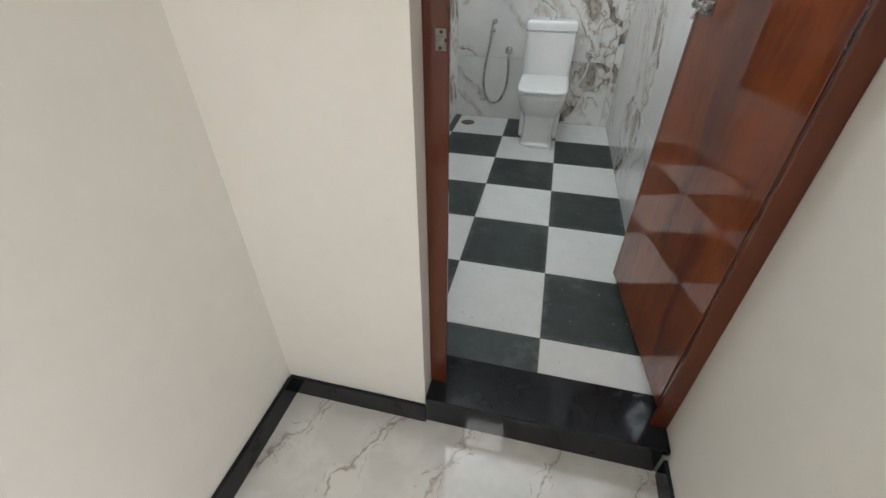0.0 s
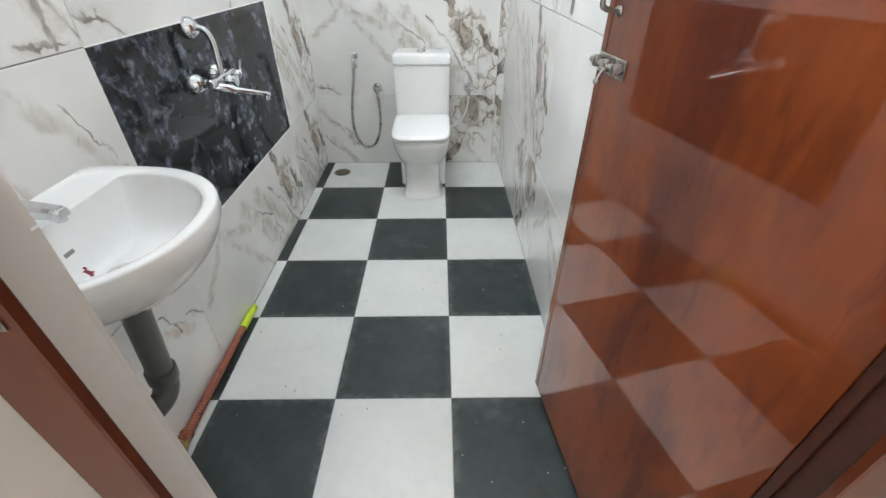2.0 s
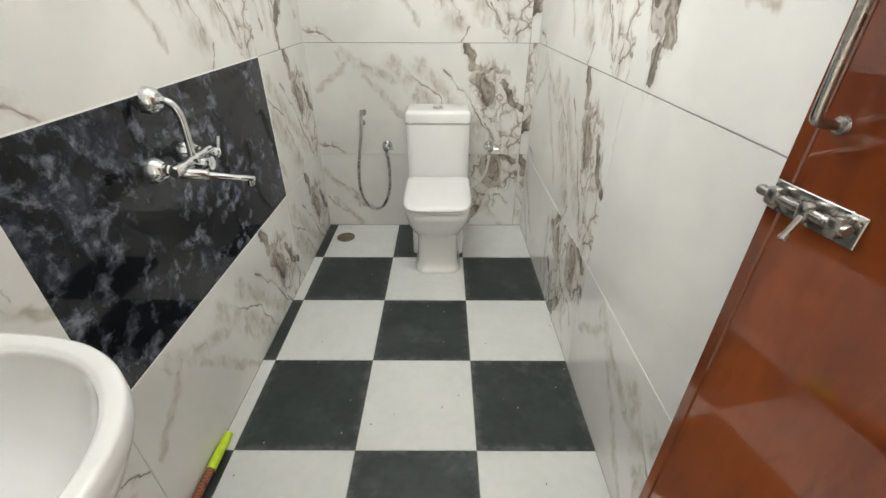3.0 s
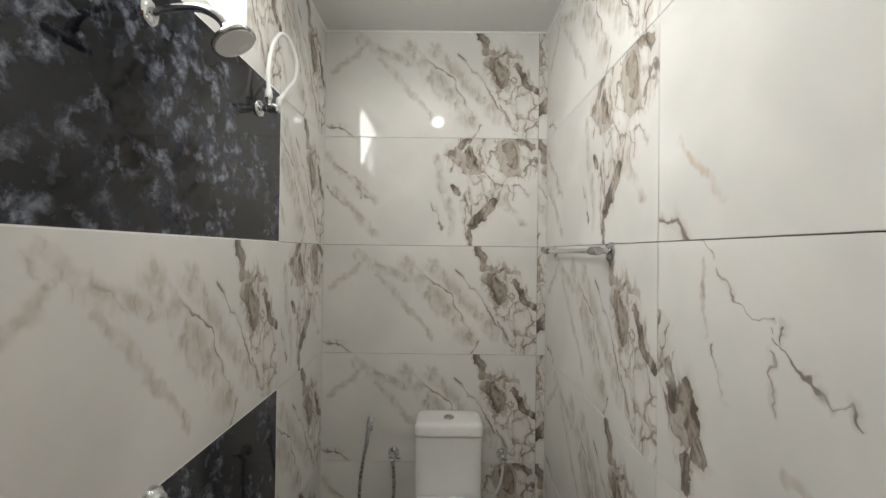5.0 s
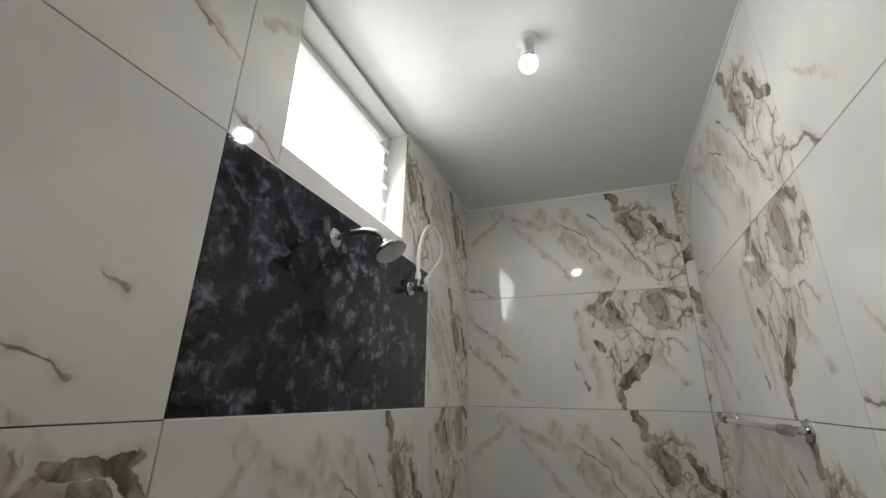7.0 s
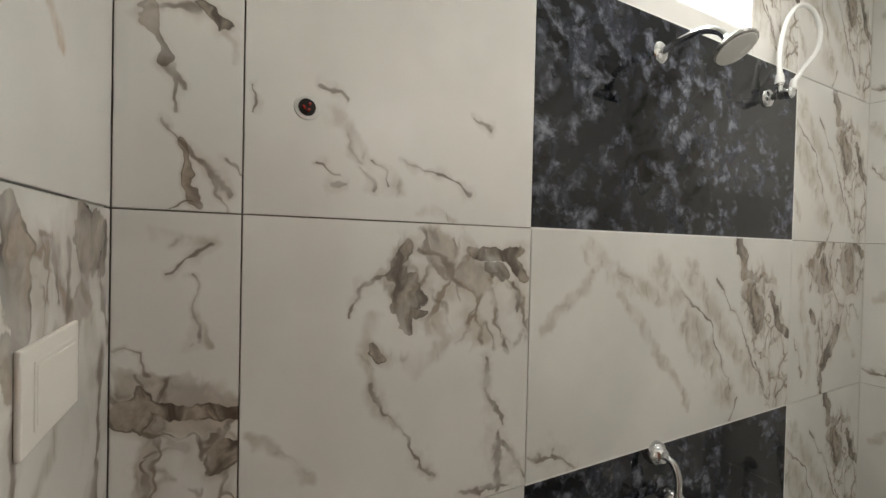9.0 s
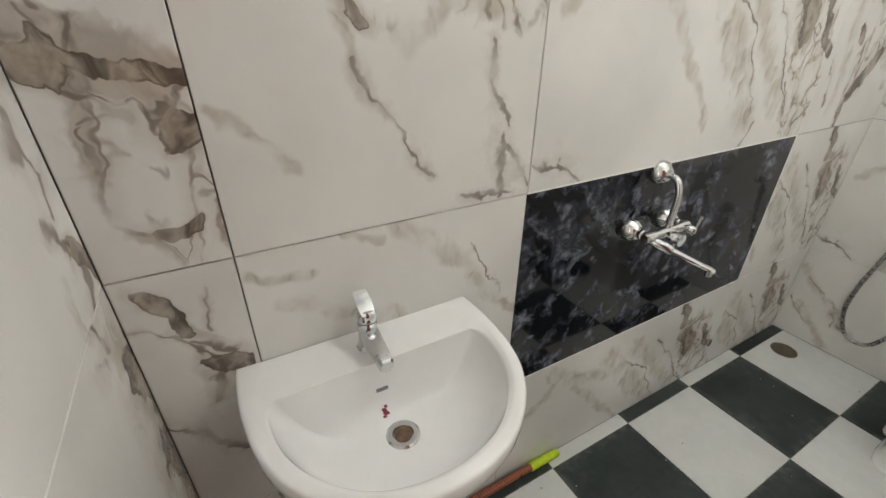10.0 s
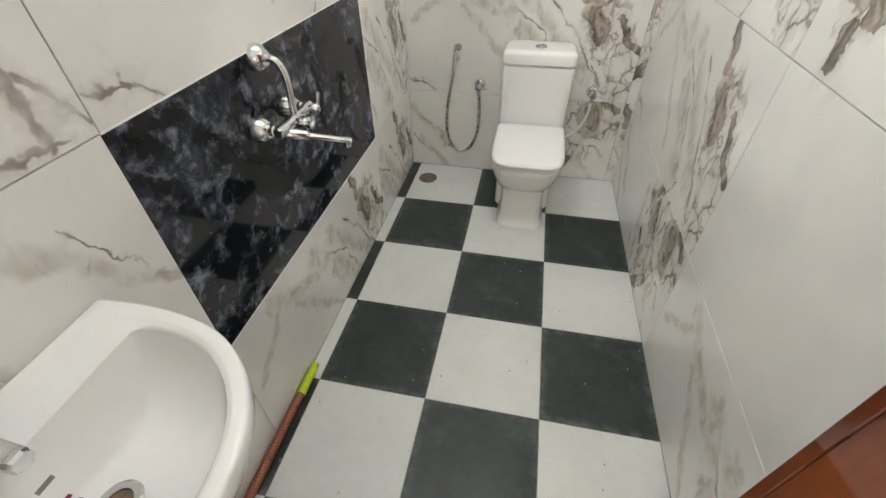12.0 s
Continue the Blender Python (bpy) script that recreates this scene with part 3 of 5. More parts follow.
def link_mesh(name, bm, material, parent=None, label="", smooth=False, angle=0.6):
    """Links a bmesh as one mesh object."""
    bmesh.ops.recalc_face_normals(bm, faces=bm.faces)
    me = bpy.data.meshes.new(name)
    if smooth:
        for f in bm.faces:
            f.smooth = True
        for e in bm.edges:
            if len(e.link_faces) == 2 and e.calc_face_angle(0) > angle:
                e.smooth = False
    bm.to_mesh(me)
    bm.free()
    for mt in (material if isinstance(material, (list, tuple)) else [material]):
        me.materials.append(mt)
    ob = new(name, me)
    if parent is not None:
        ob.parent = parent
    return tagged(ob, label)


def part(name, bm, material, parent, label="", smooth=True, angle=0.6):
    return link_mesh(name, bm, material, parent, label, smooth, angle)


def thing(name, place, label, category, group=""):
    ob = new(name)
    ob.location = place
    ob.empty_display_size = 0.05
    return tagged(ob, label, category, group)


def box(bm, lo, hi, bevel=0.0, segments=1, m=None):
    vs = [bm.verts.new((x, y, z)) for x in (lo[0], hi[0]) for y in (lo[1], hi[1]) for z in (lo[2], hi[2])]
    fs = [bm.faces.new([vs[i] for i in q]) for q in ((0, 1, 3, 2), (4, 6, 7, 5), (0, 4, 5, 1), (2, 3, 7, 6), (0, 2, 6, 4), (1, 5, 7, 3))]
    if bevel:
        es = list({e for f in fs for e in f.edges})
        r = bmesh.ops.bevel(bm, geom=es, offset=bevel, segments=segments, profile=0.5, affect="EDGES")
        vs = list({v for f in bm.faces for v in f.verts if v in set(r["verts"])} | {v for v in vs if v.is_valid})
    if m is not None:
        bmesh.ops.transform(bm, matrix=m, verts=[v for v in vs if v.is_valid])
    return bm


def boxed(lo, hi, bevel=0.0, segments=1, m=None):
    return box(bmesh.new(), lo, hi, bevel, segments, m)


def basis(direction):
    return Vector(direction).to_track_quat("Z", "Y").to_matrix()


def lathe(bm, origin, direction, profile, n=24):
    """Turns (radius, height) pairs about an axis; closes the ends that are not on it."""
    b, o = basis(direction), Vector(origin)
    rings = []
    for r, h in profile:
        if r <= 1e-6:
            rings.append([bm.verts.new(o + b @ Vector((0, 0, h)))])
        else:
            rings.append([bm.verts.new(o + b @ Vector((r * math.cos(2 * math.pi * i / n), r * math.sin(2 * math.pi * i / n), h))) for i in range(n)])
    for a, c in zip(rings, rings[1:]):
        for i in range(n):
            j = (i + 1) % n
            if len(a) == 1 and len(c) == 1:
                continue
            if len(a) == 1:
                bm.faces.new((a[0], c[j], c[i]))
            elif len(c) == 1:
                bm.faces.new((a[i], a[j], c[0]))
            else:
                bm.faces.new((a[i], a[j], c[j], c[i]))
    for ring in (rings[0], rings[-1]):
        if len(ring) > 1:
            bm.faces.new(ring)
    return bm


def turned(origin, direction, profile, n=24):
    return lathe(bmesh.new(), origin, direction, profile, n)


def smooth_path(points, steps=8):
    pts = [Vector(p) for p in points]
    out = []
    for i in range(len(pts) - 1):
        p0, p1, p2, p3 = pts[max(i - 1, 0)], pts[i], pts[i + 1], pts[min(i + 2, len(pts) - 1)]
        for k in range(steps):
            t = k / steps
            out.append(0.5 * ((2 * p1) + (p2 - p0) * t + (2 * p0 - 5 * p1 + 4 * p2 - p3) * t * t + (3 * p1 - p0 - 3 * p2 + p3) * t ** 3))
    return out + [pts[-1]]


def tube(points, radius, n=12, steps=8, rib=0.0, bm=None):
    """A round tube along smoothed points; radius may be a function of 0..1; rib gives a hose its rings."""
    bm = bm or bmesh.new()
    pts = smooth_path(points, steps) if steps else [Vector(p) for p in points]
    side = None
    rings = []
    for i, p in enumerate(pts):
        t = (pts[min(i + 1, len(pts) - 1)] - pts[max(i - 1, 0)]).normalized()
        if side is None:
            side = t.orthogonal().normalized()
        side = (side - t * side.dot(t)).normalized()
        up = t.cross(side)
        r = radius(i / (len(pts) - 1)) if callable(radius) else radius
        if rib and i % 2:
            r *= 1 - rib
        rings.append([bm.verts.new(p + r * (side * math.cos(2 * math.pi * k / n) + up * math.sin(2 * math.pi * k / n))) for k in range(n)])
    for a, b in zip(rings, rings[1:]):
        for k in range(n):
            j = (k + 1) % n
            bm.faces.new((a[k], a[j], b[j], b[k]))
    bm.faces.new(rings[0])
    bm.faces.new(rings[-1])
    return bm


def loft(bm, rings, close_first=True, close_last=True):
    """Joins rings of points of equal length."""
    vs = [[bm.verts.new(p) for p in ring] for ring in rings]
    n = len(vs[0])
    for a, b in zip(vs, vs[1:]):
        for i in range(n):
            j = (i + 1) % n
            bm.faces.new((a[i], a[j], b[j], b[i]))
    if close_first:
        bm.faces.new(vs[0])
    if close_last:
        bm.faces.new(vs[-1])
    return vs


def squircle(cx, cy, rx, ry, z, power=4.0, n=48):
    out = []
    for i in range(n):
        a = 2 * math.pi * i / n
        c, s = math.cos(a), math.sin(a)
        out.append(Vector((cx + rx * math.copysign(abs(c) ** (2 / power), c), cy + ry * math.copysign(abs(s) ** (2 / power), s), z)))
    return out


def structure(name, bm, material, label="", smooth=False):
    return tagged(link_mesh(name, bm, material, None, label, smooth), kind="structure")


# ---- walls, floors, ceilings ----
WIN_Y, WIN_Z = (0.742, 1.480), (2.345, 2.862)
T = 0.010  # tile thickness
W = 0.15


def wall_with_hole(name, lo, hi, axis, hole, material, label):
    """A wall as four blocks about a hole, or one block. axis: the one the wall runs along."""
    bm = bmesh.new()
    if hole is None:
        box(bm, lo, hi)
    else:
        (a0, a1), (z0, z1) = hole
        for p0, p1, q0, q1 in ((lo[axis], a0, lo[2], hi[2]), (a1, hi[axis], lo[2], hi[2]), (a0, a1, lo[2], z0), (a0, a1, z1, hi[2])):
            if p1 - p0 > 1e-4 and q1 - q0 > 1e-4:
                l, h = list(lo), list(hi)
                l[axis], h[axis], l[2], h[2] = p0, p1, q0, q1
                box(bm, l, h)
    return structure(name, bm, material, label)


wall_west = wall_with_hole("wall_west", (XL - T - W, YF - 0.155, ZH - 0.05), (XL - T, YB + 0.2, ZC + 0.06), 1, (WIN_Y, WIN_Z), m_grout, "bathroom side wall under glazed marble tiles")
wall_east = wall_with_hole("wall_east", (XR + T + 0.002, YF - 0.09, ZH - 0.05), (XR + T + W, YB + 0.2, ZC + 0.06), 1, None, m_grout, "bathroom side wall under glazed marble tiles")
wall_north = wall_with_hole("wall_north", (XL - T, YB + T, ZH - 0.05), (XR + T + 0.002, YB + T + W, ZC + 0.06), 0, None, m_grout, "bathroom end wall under glazed marble tiles")
DOOR_TOP = 2.10
wall_south = wall_with_hole("wall_south", (XL - T, YO, ZH - 0.05), (XH, YF - T, ZC + 0.06), 0, ((0.045, XH), (ZH - 0.05, DOOR_TOP + 0.05)), m_cream, "cream painted wall round the bathroom doorway")
hall_west = wall_with_hole("wall_hall_west", (XL - T - W, YH, ZH - 0.05), (XL - 0.004, YF - 0.155, ZC + 0.06), 1, None, m_cream, "cream painted hall wall")
# the hole is made up, out of view, to let the side fill in
hall_east = wall_with_hole("wall_hall_east", (XH, YH, ZH - 0.05), (XH + W, YF - 0.09, ZC + 0.06), 1, ((-2.40, -1.50), (ZH - 0.05, 2.0)), m_cream, "cream painted hall wall with an added unseen opening for fill light")
hall_south = wall_with_hole("wall_hall_south", (XL - T - W, YH - W, ZH - 0.05), (XH + W, YH, ZC + 0.06), 0, None, m_cream, "cream painted hall wall")
floor_hall = structure("floor_hall", boxed((XL - T, YH, ZH - 0.05), (XH, YO, ZH)), m_hall, "glossy white marble hall floor with grey brown diagonal veins")
floor_bed = structure("floor", boxed((XL - T, YF + 0.02, -0.06), (XR + T + 0.002, YB + T, -0.0025)), m_floor_grout, "bathroom floor bedding with pale dirty grout joints")
ceiling = structure("ceiling", boxed((XL - T - W, YO, ZC), (XR + W, YB + W, ZC + 0.12)), m_ceiling, "plain white painted bathroom ceiling")
ceiling_hall = structure("ceiling_hall", boxed((XL - T - W, YH - W, ZC), (XH + W, YO, ZC + 0.12)), m_ceiling, "plain white painted hall ceiling")

# unseen wall and floor added to back the made-up opening
fill_backing = structure("wall_behind_fill", boxed((XH + 1.2, -3.2, ZH - 0.05), (XH + 1.3, -0.6, ZC + 0.06)), m_cream, "added unseen cream wall behind the hall opening")
fill_floor = structure("floor_behind_fill", boxed((XH, -3.2, ZH - 0.05), (XH + 1.2, -0.6, ZH)), m_hall, "added unseen marble floor behind the hall opening")

# pale joint where the tiles meet the ceiling
bm = bmesh.new()
box(bm, (XL, YB - 0.007, ZC - 0.008), (XR, YB, ZC))
box(bm, (XL, YF, ZC - 0.008), (XL + 0.005, WIN_Y[0], ZC))
box(bm, (XL, WIN_Y[1], ZC - 0.008), (XL + 0.005, YB - 0.0075, ZC))
box(bm, (XR - 0.007, YF, ZC - 0.008), (XR, YB - 0.0075, ZC))
structure("trim_ceiling", bm, m_sealant, "thin white sealant line under the ceiling")

# white filler round the two black tiles
bm = bmesh.new()
for k in (1, 3):
    for z in (ROWS_Z[k], ROWS_Z[k + 1]):
        box(bm, (XL - 0.004, 0.5805, z - 0.0020), (XL + 0.0006, 1.7795, z + 0.0020))
    for y in (1.780,):
        box(bm, (XL - 0.004, y - 0.0020, ROWS_Z[k] + 0.0022), (XL + 0.0006, y + 0.0020, ROWS_Z[k + 1] - 0.0022))
structure("trim_filler", bm, m_sealant, "thin white filler line round the black tiles")

# pale filler in the corners of the end wall
bm = bmesh.new()
box(bm, (XL, YB - 0.0030, 0.001), (XL + 0.0030, YB, ZC - 0.0085))
box(bm, (XR - 0.0030, YB - 0.0030, 0.001), (XR, YB, ZC - 0.0085))
structure("trim_corner", bm, m_corner, "thin pale filler line in the tiled corner")

# doorstep
step = thing("doorstep", (0.42, YO, ZH), "black granite doorstep with dusty smears and worn edge", "doorstep")


def at(ob, bm):
    """Moves a mesh that was made in world places to sit under its thing."""
    bmesh.ops.translate(bm, vec=-Vector(ob.location), verts=bm.verts)
    return bm


part("tread", at(step, boxed((0.048, YO - 0.008, 0.0), (XH - 0.002, -0.178, 0.02), 0.003, 2)), m_granite, step, smooth=False)
part("riser", at(step, boxed((0.050, YO - 0.002, ZH), (XH - 0.016, -0.19, -0.001), 0.001)), m_granite, step, smooth=False)

# skirting in the hall
structure("baseboard", boxed((XL, YO - 0.012, ZH), (0.047, YO, -0.018), 0.0015), m_granite, "thin black granite skirting")
structure("baseboard_west", boxed((XL - 0.004, YH, ZH), (XL + 0.010, YO - 0.012, -0.018), 0.0015), m_granite, "thin black granite skirting")
structure("baseboard_east", boxed((XH - 0.012, YH, ZH), (XH, YO - 0.010, -0.018), 0.0015), m_granite, "thin black granite skirting")

# window
window = tagged(new("window_1"), "small high bathroom window with frosted glass louvres in a white frame", "window")
tagged(window, kind="structure")
window.location = (XL, WIN_Y[0], WIN_Z[0])
y0, y1, z0, z1 = *WIN_Y, *WIN_Z
bm = bmesh.new()
box(bm, (XL - W - T, y0, z0 - 0.004), (XL - 0.002, y1, z0 + 0.006))
box(bm, (XL - W - T, y1 - 0.006, z0 + 0.006), (XL - 0.002, y1 + 0.004, z1))
box(bm, (XL - W - T, y0 - 0.004, z0 + 0.006), (XL - 0.002, y0 + 0.006, z1))
box(bm, (XL - W - T, y0 + 0.007, z1 - 0.006), (XL - 0.002, y1 - 0.007, z1 + 0.004))
part("reveal", at(window, bm), m_reveal, window, smooth=False)
bm = bmesh.new()
xf0, xf1 = XL - 0.135, XL - 0.090
box(bm, (xf0, y0 + 0.007, z0 + 0.007), (xf1, y0 + 0.040, z1 - 0.008), 0.003)
box(bm, (xf0, y1 - 0.040, z0 + 0.007), (xf1, y1 - 0.007, z1 - 0.008), 0.003)
box(bm, (xf0, y0 + 0.041, z0 + 0.007), (xf1, y1 - 0.041, z0 + 0.040), 0.003)
box(bm, (xf0, y0 + 0.041, z1 - 0.040), (xf1, y1 - 0.041, z1 - 0.008), 0.003)
part("window_frame", at(window, bm), m_white_plastic, window, smooth=False)
for i in range(5):
    zc = z0 + 0.085 + i * 0.088
    m = Matrix.Translation((XL - 0.100, 0, zc)) @ Matrix.Rotation(radians(-42), 4, "Y")
    part("pane", at(window, boxed((-0.003, y0 + 0.042, -0.05), (0.003, y1 - 0.042, 0.05), 0.0008, 1, m)), m_frosted, window, smooth=False)
for z in (y0 + 0.046, y1 - 0.046):
    for i in range(5):
        zc = z0 + 0.085 + i * 0.088
        m = Matrix.Translation((XL - 0.094, z, zc)) @ Matrix.Rotation(radians(-42), 4, "Y")
        part("clip", at(window, boxed((-0.007, -0.004, -0.040), (0.007, 0.004, 0.040), 0.001, 1, m)), m_white_plastic, window, smooth=False)
for o in window.children:
    if o.name.startswith("pane"):
        o.visible_shadow = False
backdrop = structure("backdrop", boxed((-1.25, -1.2, 1.2), (-1.24, 4.6, 5.6)), m_day, "bright overcast daylight outside the window")

# door frame and leaf
frame_ob = tagged(new("door_frame"), "reddish brown lacquered wooden door frame with a steel strike plate", "door frame")
frame_ob.location = (0.42, -0.30, 0.02)
YA, YC = -0.295, -0.282
for nm, lo, hi in (("jamb", (0.046, YA, 0.0205), (0.099, YC, DOOR_TOP)), ("jamb", (0.748, YA, 0.0205), (XH - 0.001, YC, DOOR_TOP)), ("head", (0.046, YA, DOOR_TOP + 0.001), (XH - 0.001, YC, DOOR_TOP + 0.048))):
    part(nm, at(frame_ob, boxed(lo, hi, 0.002, 1)), m_frame, frame_ob, smooth=False)
# dark colour here is the gap's shade, not a stain
part("rebate", at(frame_ob, boxed((0.782, YC + 0.0005, 0.0205), (XH - 0.001, -0.215, DOOR_TOP), 0.001)), m_gap_shade, frame_ob, "rebate strip coloured dark as gap shade", smooth=False)
bm = boxed((0.072, YA - 0.0022, 1.058), (0.094, YA - 0.0003, 1.097), 0.0006)
strike = part("strike_plate", at(frame_ob, bm), m_old_steel, frame_ob, "worn steel strike plate", smooth=False)
part("strike_lip", at(frame_ob, boxed((0.074, YA - 0.006, 1.070), (0.0925, YA - 0.0023, 1.085), 0.0012)), m_old_steel, strike, smooth=False)
for x, z in ((0.082, 1.0635), (0.084, 1.0915), (0.094, 1.078)):
    part("socket", turned((x - 0.42, YA - 0.0024 - (0.004 if x > 0.09 else 0) + 0.30, z - 0.02), (0, -1, 0), ((0.0034, 0), (0.0034, 0.0004), (0.002, 0.0006)), 14), m_dark, strike)
# flat disc on the jamb; near-black colour paints the hole's inner shade
part("bolt_hole", turned((0.096 - 0.42, YA - 0.0003 + 0.30, 1.128 - 0.02), (0, -1, 0), ((0.005, 0), (0.005, 0.0004)), 14), m_dark, frame_ob)
structure("door_return", boxed((0.0455, YC + 0.001, 0.0205), (0.0525, YF - T - 0.001, DOOR_TOP)), m_reveal, "white plaster return inside the doorway")

HINGE = Vector((0.777, -0.252, 0))
FREE = Vector((0.692, 0.439, 0))
LEAF = (FREE - HINGE).length
swing = math.atan2((FREE - HINGE).y, (FREE - HINGE).x)
door = tagged(new("door_1"), "open reddish brown glossy lacquered wooden door with dark flame grain", "door")
door.matrix_world = Matrix.Translation((HINGE.x, HINGE.y, 0.030)) @ Matrix.Rotation(swing, 4, "Z")
# along x is the width; +y is the face towards the room
# leaf edge painted dark to carry the shade of the hinge gap
part("hinge_edge", boxed((0.015, -0.030, 0.001), (0.0285, -0.003, 2.049), 0.001), m_gap_shade, door, "hinge edge coloured dark as gap shade", smooth=False)
part("leaf", boxed((0.029, -0.031, 0), (LEAF - 0.0225, -0.001, 2.05), 0.001), m_door, door, smooth=False)
part("lipping", boxed((LEAF - 0.0215, -0.032, 0), (LEAF, 0.0, 2.05), 0.002), m_door, door, "solid wood edge strip", smooth=False)
for z in (1.045, 1.83):
    h = part("hinge", boxed((0.003, -0.0008, z), (0.024, 0.0012, z + 0.070), 0.0006), m_steel, door, smooth=False)
    part("jamb_plate", boxed((-0.003, -0.024, z), (-0.001, -0.002, z + 0.070), 0.0006), m_steel, h, smooth=False)
    part("knuckle", turned((0.003, 0.0, z), (0, 0, 1), ((0.0042, 0), (0.0042, 0.070), (0.003, 0.072))), m_steel, h)
    for k in (0.012, 0.035, 0.058):
        part("screw", turned((0.015, 0.0013, z + k), (0, 1, 0), ((0.0042, 0), (0.0035, 0.001), (0, 0.0012)), 12), m_dark, h)


def tower_bolt(parent, x, z):
    """A sliding bolt on a plate, reaching past the free edge."""
    p = part("bolt_plate", boxed((x - 0.115, 0.0005, z - 0.018), (x - 0.004, 0.003, z + 0.018), 0.001), m_steel, parent, smooth=False)
    part("bolt_rod", turned((x - 0.11, 0.012, z + 0.002), (1, 0, 0), ((0.0065, 0), (0.0065, 0.112), (0.005, 0.116))), m_steel, p)
    for k in (-0.098, -0.062, -0.018):
        part("bolt_guide", boxed((x + k - 0.008, 0.003, z - 0.009), (x + k + 0.008, 0.020, z + 0.013), 0.004, 2), m_steel, p)
    part("bolt_knob", turned((x - 0.064, 0.018, z - 0.002), (0, 0.45, -1), ((0.004, 0), (0.0035, 0.022), (0.005, 0.03), (0, 0.033))), m_steel, p)
    return p


tower_bolt(door, LEAF, 1.044)
h = part("pull_handle", tube([(LEAF - 0.045, 0.001, 1.135), (LEAF - 0.045, 0.030, 1.14), (LEAF - 0.045, 0.036, 1.16), (LEAF - 0.045, 0.036, 1.26), (LEAF - 0.045, 0.030, 1.28), (LEAF - 0.045, 0.001, 1.285)], 0.0052), m_steel, door, "steel pull handle")
for z in (1.135, 1.285):
    part("rose", turned((LEAF - 0.045, 0.0005, z), (0, 1, 0), ((0.010, 0), (0.009, 0.003), (0.006, 0.004))), m_steel, h)

# ---- bulb and holder ----
holder = thing("ceiling_lamp", (BULB.x, BULB.y, ZC), "lit white bulb in a white batten holder on the ceiling", "lamp")
part("rose", turned((0, 0, 0), (0, 0, -1), ((0.038, 0), (0.038, 0.010), (0.026, 0.016), (0.022, 0.030))), m_white_plastic, holder)
part("socket", turned((0, 0, -0.030), (0, 0, -1), ((0.021, 0), (0.021, 0.024), (0.017, 0.032), (0.015, 0.040))), m_white_plastic, holder)
part("bulb_collar", turned((0, 0, -0.069), (0, 0, -1), ((0.018, 0), (0.024, 0.012), (0.029, 0.022))), m_white_plastic, holder)
dome = part("bulb_dome", turned((0, 0, -0.0915), (0, 0, -1), [(0.029, 0)] + [(0.031 * math.cos(a), 0.010 + 0.031 * math.sin(a)) for a in [radians(v) for v in range(0, 90, 12)]] + [(0, 0.041)]), m_bulb, holder, "glowing white dome")
dome.visible_shadow = False

# ---- toilet ----
TX = 0.258
toilet = thing("toilet", (TX, 2.10, 0.0), "white glazed toilet with a closed square lid on checkered floor", "toilet")


def place(bm, ob):
    return at(ob, bm)


n = 56
bm = bmesh.new()
rings = []
for z, yf, yb, hw, pw in ((0.150, 1.900, 2.300, 0.105, 4.4), (0.200, 1.872, 2.305, 0.124, 4.2), (0.240, 1.832, 2.31, 0.143, 4), (0.275, 1.800, 2.32, 0.156, 4), (0.310, 1.778, 2.33, 0.164, 4), (0.345, 1.765, 2.345, 0.169, 4.2), (0.372, 1.760, 2.35, 0.171, 4.4), (0.380, 1.766, 2.35, 0.167, 4.4)):
    rings.append(squircle(TX, (yf + yb) / 2, hw, (yb - yf) / 2, z, pw, n))
loft(bm, rings)
part("bowl", place(bm, toilet), m_china, toilet, angle=0.9)
bm = bmesh.new()
rings = [squircle(TX, (yf + yb) / 2, hw, (yb - yf) / 2, z, pw, n) for z, yf, yb, hw, pw in ((0.0, 1.834, 2.300, 0.122, 6), (0.010, 1.832, 2.300, 0.123, 6), (0.020, 1.838, 2.300, 0.119, 6), (0.032, 1.848, 2.298, 0.113, 6), (0.06, 1.850, 2.298, 0.111, 6), (0.16, 1.858, 2.296, 0.108, 6), (0.235, 1.850, 2.296, 0.110, 5))]
loft(bm, rings)
part("pedestal", place(bm, toilet), m_china, toilet, angle=0.9)
bm = bmesh.new()
rings = [squircle(TX, (yf + yb) / 2, hw, (yb - yf) / 2, z, 6, n) for z, yf, yb, hw in ((0.0, 2.03, 2.372, 0.150), (0.16, 2.04, 2.372, 0.150), (0.30, 2.10, 2.374, 0.162), (0.375, 2.16, 2.376, 0.170))]
loft(bm, rings)
part("rear_skirt", place(bm, toilet), m_china, toilet, angle=0.9)
bm = bmesh.new()
rings = [squircle(TX, (yf + 2.386) / 2, hw, (2.386 - yf) / 2, z, 9, n) for z, yf, hw in ((0.376, 2.190, 0.170), (0.42, 2.190, 0.1705), (0.60, 2.196, 0.173), (0.700, 2.200, 0.175), (0.703, 2.207, 0.168), (0.712, 2.207, 0.168))]
loft(bm, rings)
part("cistern", place(bm, toilet), m_china, toilet, angle=0.9)
bm = bmesh.new()
rings = [squircle(TX, (yf + 2.388) / 2, hw, (2.388 - yf) / 2, z, 8, n) for z, yf, hw in ((0.7085, 2.200, 0.173), (0.712, 2.194, 0.178), (0.752, 2.194, 0.178), (0.764, 2.202, 0.171), (0.769, 2.218, 0.158), (0.770, 2.24, 0.14))]
loft(bm, rings)
lid = part("cistern_lid", place(bm, toilet), m_china, toilet, angle=0.9)
bm = turned((0, 0.185, 0.770), (0, 0, 1), ((0.028, 0), (0.028, 0.004), (0.025, 0.007), (0.022, 0.007), (0.021, 0.010), (0, 0.0105)), 32)
part("flush_button", bm, m_chrome, lid, "round chrome flush button")


